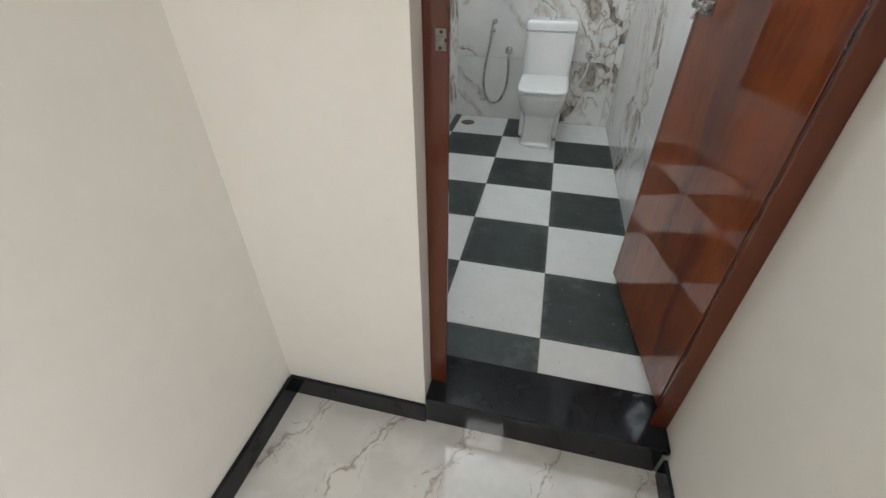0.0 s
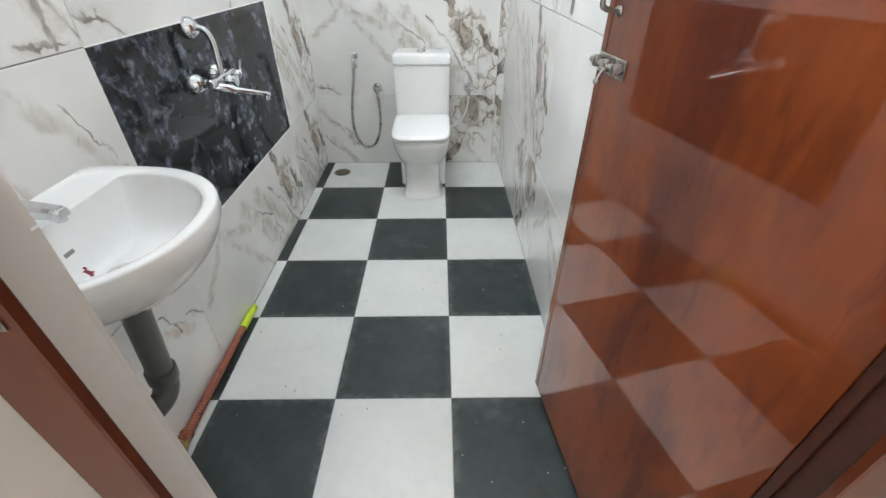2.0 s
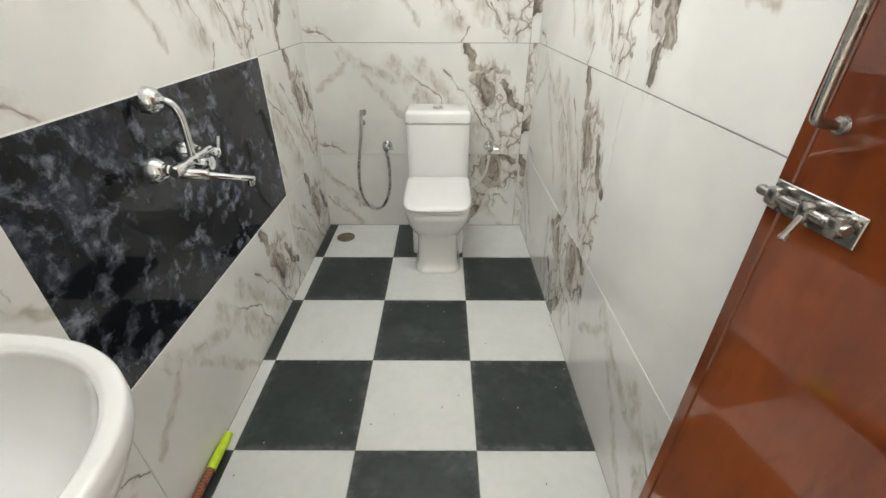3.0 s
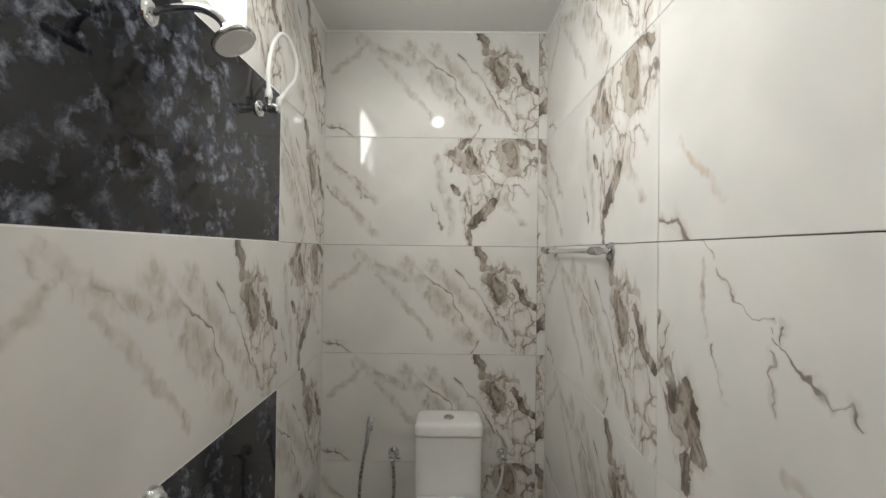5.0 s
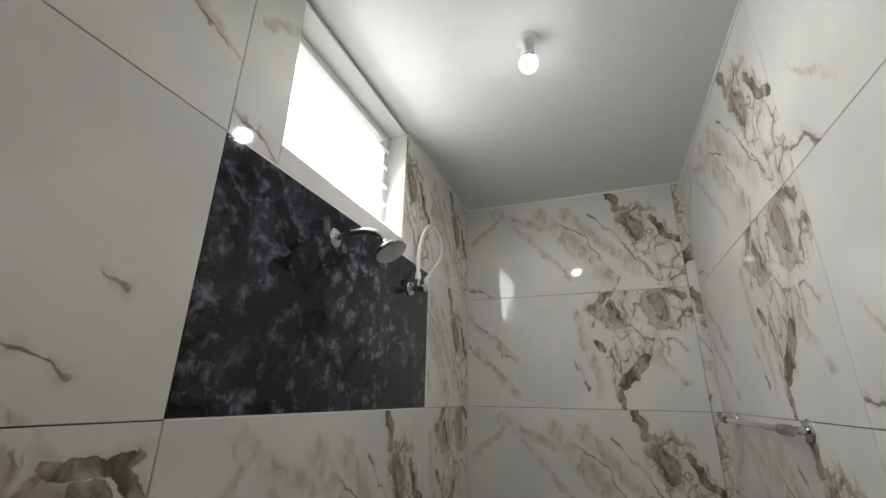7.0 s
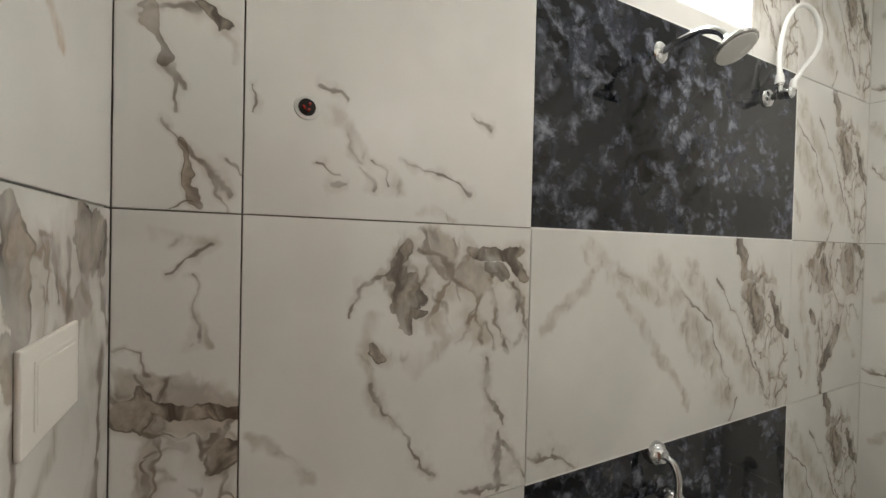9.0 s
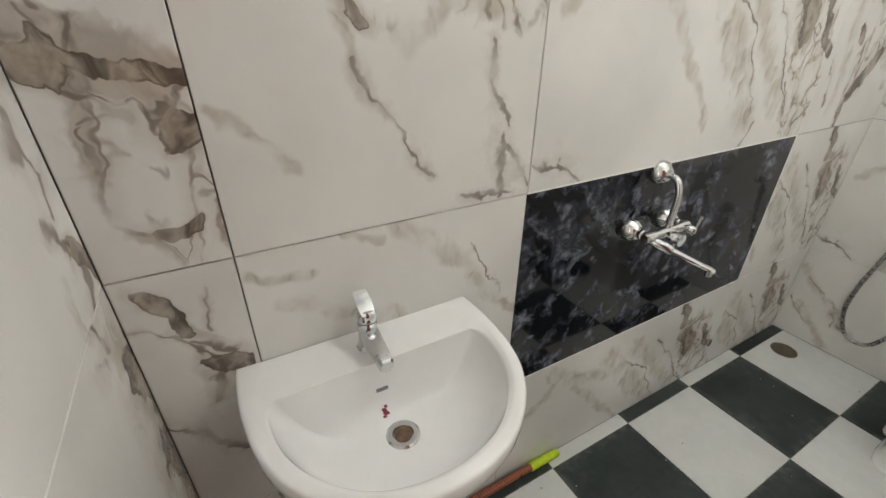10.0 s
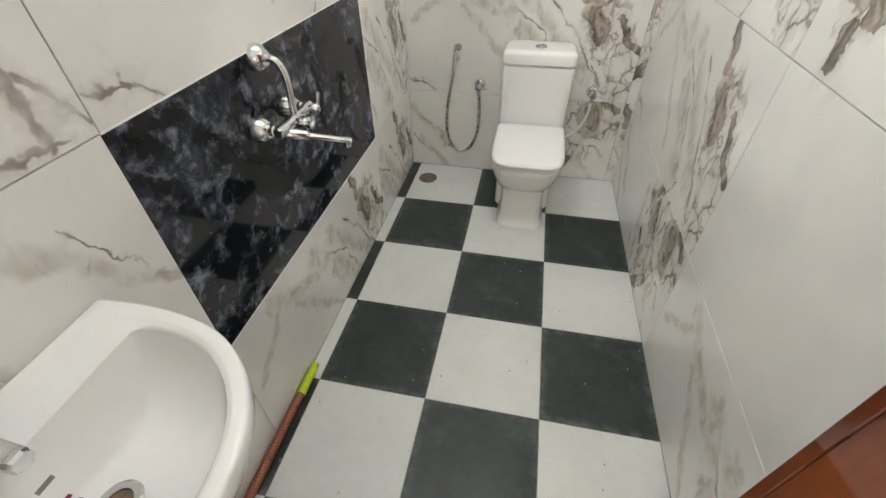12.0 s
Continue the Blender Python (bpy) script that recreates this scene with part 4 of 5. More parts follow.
def seat_ring(yf, yb, hw, z, pf=5.0):
    out = []
    for i in range(n):
        a = 2 * math.pi * i / n
        c, s = math.cos(a), math.sin(a)
        back = s > 0
        p = 14 if back else pf
        yc = yb - 0.16
        ry = 0.16 if back else yc - yf
        w = hw * (1 - 0.0 * (not back))
        out.append(Vector((TX + w * math.copysign(abs(c) ** (2 / p), c), yc + ry * math.copysign(abs(s) ** (2 / p), s), z)))
    return out


bm = bmesh.new()
loft(bm, [seat_ring(*v) for v in ((1.768, 2.170, 0.158, 0.3815), (1.758, 2.176, 0.167, 0.384), (1.756, 2.176, 0.168, 0.392), (1.762, 2.172, 0.163, 0.397))])
part("seat", place(bm, toilet), m_seat, toilet, angle=0.9)
bm = bmesh.new()
loft(bm, [seat_ring(*v) for v in ((1.766, 2.170, 0.162, 0.3985), (1.753, 2.180, 0.170, 0.401), (1.751, 2.182, 0.172, 0.410), (1.757, 2.180, 0.169, 0.417), (1.772, 2.176, 0.160, 0.421), (1.80, 2.17, 0.14, 0.4215))])
part("seat_cover", place(bm, toilet), m_seat, toilet, "closed flat white lid", angle=0.9)
for dx in (-0.085, 0.085):
    part("seat_hinge", place(turned((TX + dx - 0.02, 2.184, 0.405), (1, 0, 0), ((0.008, 0), (0.008, 0.04))), toilet), m_chrome, toilet)

# ---- health faucet, valves ----


def flange(bm, o, d, r=0.027, depth=0.012):
    return lathe(bm, o, d, ((r, 0), (r, 0.002), (r * 0.9, depth * 0.6), (r * 0.55, depth), (r * 0.45, depth)), 28)


def angle_valve(place_at, wall_dir, out_dir, name, label):
    """A stop valve: wall plate, body, outlet, and a lever."""
    v = thing(name, place_at, label, "valve")
    w, o = Vector(wall_dir), Vector(out_dir)
    part("wall_plate", flange(bmesh.new(), (0, 0, 0), w, 0.031, 0.014), m_chrome, v)
    bm = turned(w * 0.012, w, ((0.011, 0), (0.011, 0.020), (0.015, 0.024), (0.015, 0.050), (0.012, 0.054)))
    part("body", bm, m_chrome, v)
    part("outlet", turned(w * 0.036 + o * 0.012, o, ((0.009, 0), (0.009, 0.018), (0.0115, 0.020), (0.0115, 0.034), (0.008, 0.036)), 16), m_chrome, v)
    side = w.cross(o)
    part("knob", turned(w * 0.066, w, ((0.010, -0.011), (0.018, -0.009), (0.019, 0.004), (0.014, 0.010), (0, 0.011)), 8), m_chrome, v)
    part("lever", tube([w * 0.066 + side * 0.012, w * 0.070 + side * 0.045], 0.0045, 8, 2), m_chrome, v)
    return v


angle_valve((-0.044, YB, 0.530), (0, -1, 0), (0, 0, -1), "angle_valve", "chrome stop valve on the marble wall beside the toilet")
angle_valve((0.556, YB, 0.530), (0, -1, 0), (0, 0, -1), "angle_valve", "chrome stop valve that feeds the cistern through a white hose")

jet = thing("health_faucet", (-0.172, YB, 0.68), "chrome hand spray in its wall hook with a hanging grey hose", "hand spray")
part("hook", place(boxed((-0.186, YB - 0.030, 0.655), (-0.160, YB, 0.682), 0.004, 2), jet), m_chrome, jet)
part("spray_head", place(tube([(-0.188, YB - 0.042, 0.585), (-0.182, YB - 0.040, 0.66), (-0.176, YB - 0.040, 0.715), (-0.170, YB - 0.050, 0.735), (-0.160, YB - 0.068, 0.737)], lambda t: 0.0112 + 0.009 * max(0, t - 0.55), 14), jet), m_chrome, jet)
part("spray_plate", place(turned((-0.158, YB - 0.069, 0.737), (0.45, -0.9, 0.0), ((0.017, -0.004), (0.019, 0.004), (0.015, 0.007))), jet), m_chrome, jet)
part("trigger", place(tube([(-0.178, YB - 0.052, 0.71), (-0.184, YB - 0.062, 0.67)], 0.004, 8, 2), jet), m_chrome, jet)
part("hose", place(tube([(-0.189, YB - 0.042, 0.588), (-0.205, YB - 0.040, 0.50), (-0.222, YB - 0.035, 0.38), (-0.222, YB - 0.035, 0.26), (-0.190, YB - 0.035, 0.165), (-0.140, YB - 0.035, 0.135), (-0.085, YB - 0.035, 0.160), (-0.045, YB - 0.035, 0.26), (-0.036, YB - 0.036, 0.38), (-0.044, YB - 0.036, 0.494)], 0.0092, 10, 26, 0.05), jet), m_hose_steel, jet, "ribbed grey metal hose")

feed = thing("supply_hose", (0.54, YB - 0.036, 0.494), "white flexible supply hose curving behind the cistern", "hose")
part("tube", at(feed, tube([(0.556, YB - 0.036, 0.496), (0.556, YB - 0.038, 0.46), (0.545, YB - 0.045, 0.40), (0.515, YB - 0.050, 0.335), (0.470, YB - 0.045, 0.290), (0.415, YB - 0.030, 0.265)], 0.0078, 10)), m_white_plastic, feed)
part("nut", at(feed, turned((0.556, YB - 0.036, 0.492), (0, 0, -1), ((0.0095, 0), (0.0095, 0.022), (0.007, 0.03)), 6)), m_white_plastic, feed)

# floor drain
drain = thing("floor_drain", (-0.318, 2.232, 0.0), "round dirty bronze floor drain grating", "drain")
part("rim", turned((0, 0, -0.001), (0, 0, 1), ((0.056, 0), (0.056, 0.003), (0.050, 0.0042), (0.047, 0.003))), m_drain, drain)
for i in range(5):
    w = math.sqrt(0.046 ** 2 - (0.017 * (i - 2)) ** 2)
    part("slat", boxed((-w, 0.017 * (i - 2) - 0.005, 0.0025), (w, 0.017 * (i - 2) + 0.005, 0.0042), 0.0008), m_drain, drain, smooth=False)
# black disc under the slats paints the shade down the drain
part("cup", turned((0, 0, 0.0022), (0, 0, 1), ((0.047, 0), (0.047, 0.0006))), m_dark, drain)

# ---- wash basin ----
BZ = 0.855
basin = thing("wash_basin", (XL, 0.174, BZ), "white glazed wall-hung wash basin with a curved front", "wash basin")
CX = 0.190
OUT = [(0.0, -0.246), (0.06, -0.250), (0.12, -0.249), (0.19, -0.240), (0.25, -0.220), (0.31, -0.180), (0.355, -0.125), (0.380, -0.062), (0.387, 0.0)]
RIM = [(0.012, -0.192), (0.06, -0.212), (0.12, -0.222), (0.19, -0.215), (0.25, -0.194), (0.300, -0.157), (0.338, -0.108), (0.357, -0.054), (0.362, 0.0)]
BOWL = [(0.104, -0.198), (0.13, -0.212), (0.19, -0.208), (0.247, -0.188), (0.296, -0.152), (0.333, -0.104), (0.351, -0.052), (0.356, 0.0)]


def both_sides(half):
    """The whole closed outline from its left half, front last."""
    path = smooth_path([(x, y, 0) for x, y in half] + [(x, -y, 0) for x, y in reversed(half[:-1])], 10)
    return [(p.x, p.y) for p in path]


def reach(poly, a):
    """How far the outline lies from the drain in the direction a."""
    d = (math.cos(a), math.sin(a))
    best = 0.0
    for (x0b, y0b), (x1b, y1b) in zip(poly, poly[1:] + poly[:1]):
        ex, ey = x1b - x0b, y1b - y0b
        den = d[0] * ey - d[1] * ex
        if abs(den) < 1e-12:
            continue
        k = ((x0b - CX) * ey - y0b * ex) / den
        m2 = ((x0b - CX) * d[1] - y0b * d[0]) / den
        if k > 0 and -1e-9 <= m2 <= 1 + 1e-9:
            best = max(best, k)
    return best


OUTLINES = {k: both_sides(h) for k, h in (("out", OUT), ("rim", RIM), ("bowl", BOWL))}
corners = [math.atan2(y, x - CX) for poly in OUTLINES.values() for x, y in (poly[0], poly[-1])]
ANGLES = sorted([2 * math.pi * i / 120 - math.pi + 0.001 for i in range(120)] + corners)
REACH = {k: [reach(p, a) for a in ANGLES] for k, p in OUTLINES.items()}


def ring(kind, z, scale=1.0, inset=0.0, other=None, blend=0.0):
    out = []
    for i, a in enumerate(ANGLES):
        r = REACH[kind][i]
        if other is not None:
            r = r * (1 - blend) + (REACH[other][i] if isinstance(other, str) else other) * blend
        r = r * scale - inset
        out.append(Vector((max(0.0, CX + r * math.cos(a)), r * math.sin(a), z)))
    return out


BASIN_RINGS = [ring("bowl", 0, other=0.030, blend=1.0)]


def bowl_z(s2):
    """Depth of the bowl at a share s2 of the way from the drain to its edge."""
    return -0.118 + 0.110 * max(0.0, (s2 - 0.12) / 0.88) ** 3.8


bm = bmesh.new()
rings = [ring("bowl", bowl_z(k), 1.0, 0.0, 0.026, 1 - k) for k in (0.0, 0.08, 0.16, 0.24, 0.32, 0.40, 0.48, 0.56, 0.64, 0.72, 0.79, 0.85, 0.90, 0.94, 0.97, 0.99)]
rings += [ring("bowl", -0.0058), ring("bowl", -0.0042, other="rim", blend=0.4), ring("bowl", -0.0026, other="rim", blend=0.8)]
rings += [ring("rim", -0.0011, inset=-0.001), ring("rim", -0.0003, inset=-0.004), ring("out", 0.0, inset=0.007), ring("out", -0.0012, inset=0.003), ring("out", -0.005), ring("out", -0.030), ring("out", -0.040, 0.985)]
for k, z in ((0.93, -0.066), (0.84, -0.094), (0.70, -0.122), (0.52, -0.143), (0.30, -0.155), (0.12, -0.158)):
    rings.append(ring("out", z, k))
loft(bm, rings)
for v in bm.verts:
    v.co.x = max(v.co.x, 0.001)
bmesh.ops.remove_doubles(bm, verts=bm.verts, dist=0.0002)
part("bowl", bm, m_china, basin, angle=1.0)


def basin_height(x, y):
    a = math.atan2(y, x - CX)
    r = math.hypot(x - CX, y)
    return -bowl_z(max(0.0, (r - 0.026) / (reach(OUTLINES["bowl"], a) - 0.026)))


dz = -0.118
waste = part("waste", turned((CX, 0, dz - 0.002), (0, 0, 1), ((0.032, 0), (0.032, 0.003), (0.028, 0.006), (0.020, 0.0055), (0.018, 0.002), (0.017, 0.002))), m_chrome, basin, "chrome waste with a grimy strainer")
part("strainer", turned((CX, 0, dz + 0.0005), (0, 0, 1), ((0.0175, 0), (0.0175, 0.002), (0, 0.0022))), m_rust, waste, "grimy brown strainer")
# small printed marks


def on_slope(x, y, w, hgt, tilt=0.0):
    """A small printed patch that lies on the bowl's back slope."""
    bm = bmesh.new()
    pts = []
    for a, b in ((-w, -hgt), (w, -hgt), (w, hgt), (-w, hgt)):
        px, py = x + b, y + a + b * tilt
        pts.append((px, py, -basin_height(px, py) + 0.0012))
    bm.faces.new([bm.verts.new(p) for p in pts])
    return bm


for i, (dx, dy, w, hh) in enumerate(((0.006, 0.0, 0.0045, 0.003), (0.011, 0.002, 0.006, 0.0022), (0.015, -0.003, 0.004, 0.002), (0.002, 0.004, 0.003, 0.0015))):
    part("mark", on_slope(0.124 + dx, -0.012 + dy, w, hh, 0.4), m_logo, basin, "small crimson printed mark", smooth=False)
part("mark", on_slope(0.114, -0.008, 0.012, 0.0009), m_print, basin, "small grey printed mark", smooth=False)

# basin tap
tap = thing("basin_tap", (XL + 0.052, 0.168, BZ - 0.006), "chrome pillar tap with a flat lever on the wash basin", "tap")
tap.scale = (0.92, 0.98, 0.88)
part("base", turned((0, 0, 0), (0, 0, 1), ((0.026, 0), (0.026, 0.003), (0.021, 0.010), (0.019, 0.05), (0.020, 0.066), (0.017, 0.070))), m_chrome, tap)
bm = bmesh.new()
loft(bm, [[Vector((x, y * w, z + dz2)) for y, dz2 in ((-1, -h2), (1, -h2), (1, h2 * 0.4), (0.6, h2), (-0.6, h2), (-1, h2 * 0.4))] for x, w, z, h2 in ((0.0, 0.018, 0.042, 0.018), (0.03, 0.017, 0.040, 0.014), (0.07, 0.015, 0.036, 0.012), (0.098, 0.014, 0.032, 0.011), (0.104, 0.012, 0.030, 0.009))])
part("spout", bm, m_chrome, tap, angle=0.5)
part("aerator", turned((0.092, 0, 0.022), (0, 0, -1), ((0.010, 0), (0.010, 0.010), (0.008, 0.011))), m_chrome, tap)
part("cartridge", turned((0, 0, 0.0705), (0, 0, 1), ((0.016, 0), (0.0185, 0.004), (0.0185, 0.022), (0.014, 0.030), (0, 0.032))), m_chrome, tap)
bm = bmesh.new()
loft(bm, [[Vector((x, y * w, z + dz2)) for y, dz2 in ((-1, -h2), (1, -h2), (1, h2), (-1, h2))] for x, w, z, h2 in ((0.016, 0.013, 0.088, 0.008), (0.0, 0.015, 0.100, 0.006), (-0.022, 0.015, 0.112, 0.005), (-0.040, 0.014, 0.120, 0.004))])
part("lever", bm, m_chrome, tap, angle=0.5)

# waste pipe under the basin
pipe = thing("waste_pipe", (XL + 0.135, 0.19, 0.33), "dark grey plastic waste pipe under the wash basin", "pipe")
part("drop", at(pipe, tube([(XL + 0.170, 0.178, 0.672), (XL + 0.150, 0.186, 0.58), (XL + 0.118, 0.20, 0.40)], 0.029, 24, 4)), m_pvc, pipe)
part("collar", at(pipe, turned((XL + 0.121, 0.199, 0.415), (-0.16, 0.07, -1), ((0.033, 0), (0.035, 0.004), (0.035, 0.040), (0.032, 0.045)), 28)), m_pvc, pipe)
part("elbow", at(pipe, tube([(XL + 0.115, 0.200, 0.395), (XL + 0.110, 0.203, 0.350), (XL + 0.105, 0.185, 0.322), (XL + 0.098, 0.150, 0.318), (XL + 0.090, 0.11, 0.32)], 0.030, 24, 6)), m_pvc, pipe)
part("branch", at(pipe, tube([(XL + 0.090, 0.112, 0.32), (XL + 0.070, 0.06, 0.322), (XL + 0.045, 0.035, 0.324), (XL + 0.001, 0.03, 0.324)], 0.028, 24, 6)), m_pvc, pipe)

valve3 = angle_valve((XL, 0.105, 0.545), (1, 0, 0), (0, 0, 1), "angle_valve", "chrome stop valve under the wash basin")
link = thing("braided_hose", (XL + 0.036, 0.105, 0.59), "thin braided hose from the stop valve up to the basin tap", "hose")
part("tube", at(link, tube([(XL + 0.036, 0.105, 0.592), (XL + 0.034, 0.108, 0.62), (XL + 0.045, 0.14, 0.66), (XL + 0.052, 0.165, 0.70)], 0.0055, 10, 12, 0.1)), m_hose_steel, link)
for y in (0.095, 0.265):
    b = thing("basin_bolt", (XL, y, 0.672), "steel fixing bolt under the wash basin", "bolt", "basin bolts")
    part("bolt_rod", turned((0, 0, 0), (1, 0, 0), ((0.006, 0), (0.006, 0.05))), m_steel, b)
    part("nut", turned((0.034, 0, 0), (1, 0, 0), ((0.012, 0), (0.012, 0.010)), 6), m_steel, b)
    part("bolt_washer", turned((0.028, 0, 0), (1, 0, 0), ((0.018, 0), (0.018, 0.003))), m_white_plastic, b)

# ---- wall mixer ----
mixer = thing("wall_mixer", (XL, 1.05, 0.90), "chrome wall mixer with an upper bend and long flat spout", "mixer tap")
for y in (0.972, 1.128):
    part("wall_plate", at(mixer, flange(bmesh.new(), (XL, y, 0.900), (1, 0, 0), 0.034, 0.034)), m_chrome, mixer)
    part("inlet", at(mixer, turned((XL + 0.030, y, 0.900), (1, 0, 0), ((0.013, 0), (0.015, 0.004), (0.015, 0.016), (0.012, 0.020), (0.012, 0.034)), 8)), m_chrome, mixer)
part("body", at(mixer, turned((XL + 0.064, 0.955, 0.900), (0, 1, 0), ((0.012, 0), (0.015, 0.004), (0.016, 0.03), (0.013, 0.05), (0.016, 0.075), (0.018, 0.095), (0.016, 0.115), (0.013, 0.14), (0.016, 0.16), (0.015, 0.186), (0.012, 0.190)), 28)), m_chrome, mixer)
for y, nm, d, tip in ((1.034, -1, (0.98, 0.12, -0.05), (0.004, -0.002, -0.046)), (1.112, 1, (0.93, 0.35, 0.05), (0.010, 0.004, 0.044))):
    d = Vector(d)
    kn = part("valve_knob", at(mixer, turned((XL + 0.064, y, 0.900), d, ((0.010, 0.0), (0.011, 0.016), (0.013, 0.022), (0.013, 0.036), (0.010, 0.042), (0, 0.044)), 24)), m_chrome, mixer)
    o = Vector((XL + 0.064, y, 0.900)) + d * 0.034 - Vector(mixer.location)
    part("prong", tube([o - Vector(tip) * 0.35, o, o + Vector(tip)], lambda t: 0.0062 - 0.0010 * t, 10, 3), m_chrome, kn)
part("diverter", at(mixer, turned((XL + 0.064, 1.05, 0.893), (1, 0, 0.0), ((0.015, 0.0), (0.015, 0.026), (0.011, 0.030), (0.018, 0.034), (0.018, 0.050), (0, 0.053)), 28)), m_chrome, mixer)
part("riser_bend", at(mixer, tube([(XL + 0.066, 1.05, 0.912), (XL + 0.068, 1.05, 0.97), (XL + 0.068, 1.049, 1.015), (XL + 0.058, 1.047, 1.045), (XL + 0.040, 1.045, 1.056), (XL + 0.012, 1.045, 1.057)], 0.0095, 14)), m_chrome, mixer)
part("upper_plate", at(mixer, flange(bmesh.new(), (XL, 1.045, 1.057), (1, 0, 0), 0.034, 0.030)), m_chrome, mixer)
bm = bmesh.new()
a, b = Vector((XL + 0.052, 0.986, 0.890)), Vector((-0.240, 1.066, 0.842))
u = (b - a).normalized()
s = u.cross(Vector((0, 0, 1))).normalized()
up = s.cross(u)
loft(bm, [[a + (b - a) * k + s * w * math.cos(q * math.pi / 7) + up * hh * math.sin(q * math.pi / 7) for q in range(14)] for k, w, hh in ((0, 0.012, 0.012), (0.06, 0.0145, 0.0145), (0.36, 0.0145, 0.0145), (0.40, 0.011, 0.009), (0.8, 0.011, 0.0075), (0.97, 0.0115, 0.0075), (1.0, 0.009, 0.006))])
part("spout", at(mixer, bm), m_chrome, mixer, angle=0.5)
part("spout_tip", at(mixer, turned(b - u * 0.012 - up * 0.004, (0, 0, -1), ((0.010, 0), (0.010, 0.014), (0.008, 0.016)), 16)), m_chrome, mixer)

# ---- shower ----
shower = thing("shower", (XL, 1.018, 2.184), "chrome overhead shower with a round grey head on a bent arm", "shower")
part("wall_plate", flange(bmesh.new(), (0, 0, 0), (1, 0, 0), 0.030, 0.010), m_chrome, shower)
part("arm", tube([(0.005, 0, 0), (0.06, 0.0, 0.010), (0.115, 0.0, 0.010), (0.155, 0.0, -0.008), (0.176, 0.002, -0.034)], 0.0095, 14), m_chrome, shower)
hd = Vector((0.50, 0.02, -0.86)).normalized()
part("ball_joint", turned(Vector((0.176, 0.002, -0.034)) - hd * 0.006, hd, ((0.010, 0), (0.014, 0.006), (0.014, 0.014), (0.010, 0.020))), m_chrome, shower)
o = Vector((0.176, 0.002, -0.034)) + hd * 0.014
hd_ob = part("head", turned(o, hd, ((0.012, 0), (0.030, 0.006), (0.046, 0.012), (0.050, 0.018), (0.050, 0.024), (0.047, 0.026)), 36), m_steel, shower, "round grey shower head")
part("nozzle_plate", turned(o + hd * 0.0262, hd, ((0.045, 0), (0.044, 0.002), (0, 0.0025)), 36), m_white_plastic, hd_ob)

valve4 = angle_valve((XL, 1.577, 2.156), (1, 0, 0), (0, 0, 1), "angle_valve", "chrome stop valve high on the wall by the black tile")
lp = thing("white_loop_hose", (XL + 0.036, 1.577, 2.195), "white flexible hose bent in a loop above the stop valve", "hose")
part("tube", at(lp, tube([(XL + 0.036, 1.577, 2.222), (XL + 0.030, 1.585, 2.30), (XL + 0.032, 1.612, 2.40), (XL + 0.040, 1.670, 2.475), (XL + 0.050, 1.745, 2.480), (XL + 0.056, 1.795, 2.42), (XL + 0.058, 1.770, 2.34), (XL + 0.056, 1.690, 2.265), (XL + 0.052, 1.630, 2.205)], 0.008, 12, 8)), m_white_plastic, lp)
part("nut", at(lp, turned((XL + 0.036, 1.577, 2.195), (0, 0, 1), ((0.013, 0), (0.014, 0.004), (0.012, 0.026), (0.008, 0.036)), 16)), m_white_plastic, lp)
part("nut", at(lp, turned((XL + 0.052, 1.628, 2.182), (0, 0.1, 1), ((0.011, 0), (0.011, 0.024), (0.008, 0.034)), 16)), m_white_plastic, lp)

# ---- towel rod ----
rod = thing("towel_rod", (XR, 1.85, 1.655), "steel towel rod on two round wall brackets", "towel rod")
for y in (1.490, 2.205):
    br = part("bracket", at(rod, flange(bmesh.new(), (XR, y, 1.655), (-1, 0, 0), 0.031, 0.012)), m_chrome, rod)
    part("arm", turned(Vector((XR - 0.008, y, 1.655)) - Vector(rod.location), (-1, 0, 0), ((0.011, 0), (0.011, 0.045), (0.009, 0.050)), 18), m_chrome, br)
part("rod", at(rod, turned((XR - 0.048, 1.478, 1.655), (0, 1, 0), ((0.008, 0), (0.0095, 0.002), (0.0095, 0.739), (0.008, 0.741)), 18)), m_chrome, rod)
for y in (1.474, 2.148):
    part("cap", at(rod, turned((XR - 0.048, y, 1.655), (0, 1, 0), ((0.013, 0), (0.015, 0.004), (0.015, 0.072), (0.012, 0.076)), 20)), m_steel, rod)

# ---- switch plate, hole ----
switch = thing("switch_plate", (-0.214, YF, 1.497), "white plastic switch plate with one wide rocker", "switch")
part("plate", boxed((-0.074, 0.0, -0.046), (0.074, 0.0055, 0.046), 0.002, 2), m_switch, switch, smooth=False)
part("rocker_frame", boxed((-0.050, 0.0057, -0.031), (0.050, 0.0066, 0.031), 0.0004), m_switch, switch, smooth=False)
part("rocker", boxed((-0.046, 0.0068, -0.027), (0.046, 0.0088, 0.027), 0.0008, 1, Matrix.Rotation(radians(-2), 4, "Z")), m_switch, switch, smooth=False)
hole = thing("wall_hole", (XL, 0.074, 1.872), "round hole in the tile with red wires and white putty", "hole")
part("putty", turned((-0.0005, 0, 0), (1, 0, 0), ((0.023, 0), (0.021, 0.002), (0.015, 0.0025)), 20), m_reveal, hole)
# thin black disc over the putty, painted as the dark inside the hole
part("cavity", turned((0.0018, 0, 0), (1, 0, 0), ((0.015, 0), (0.015, 0.001)), 20), m_dark, hole)
for dy, dz2 in ((0.003, 0.004), (-0.004, -0.002), (0.002, -0.006)):
    part("wire", tube([(0.002, dy, dz2), (0.007, dy * 1.6, dz2 + 0.002)], 0.0022, 8, 2), m_red, hole)

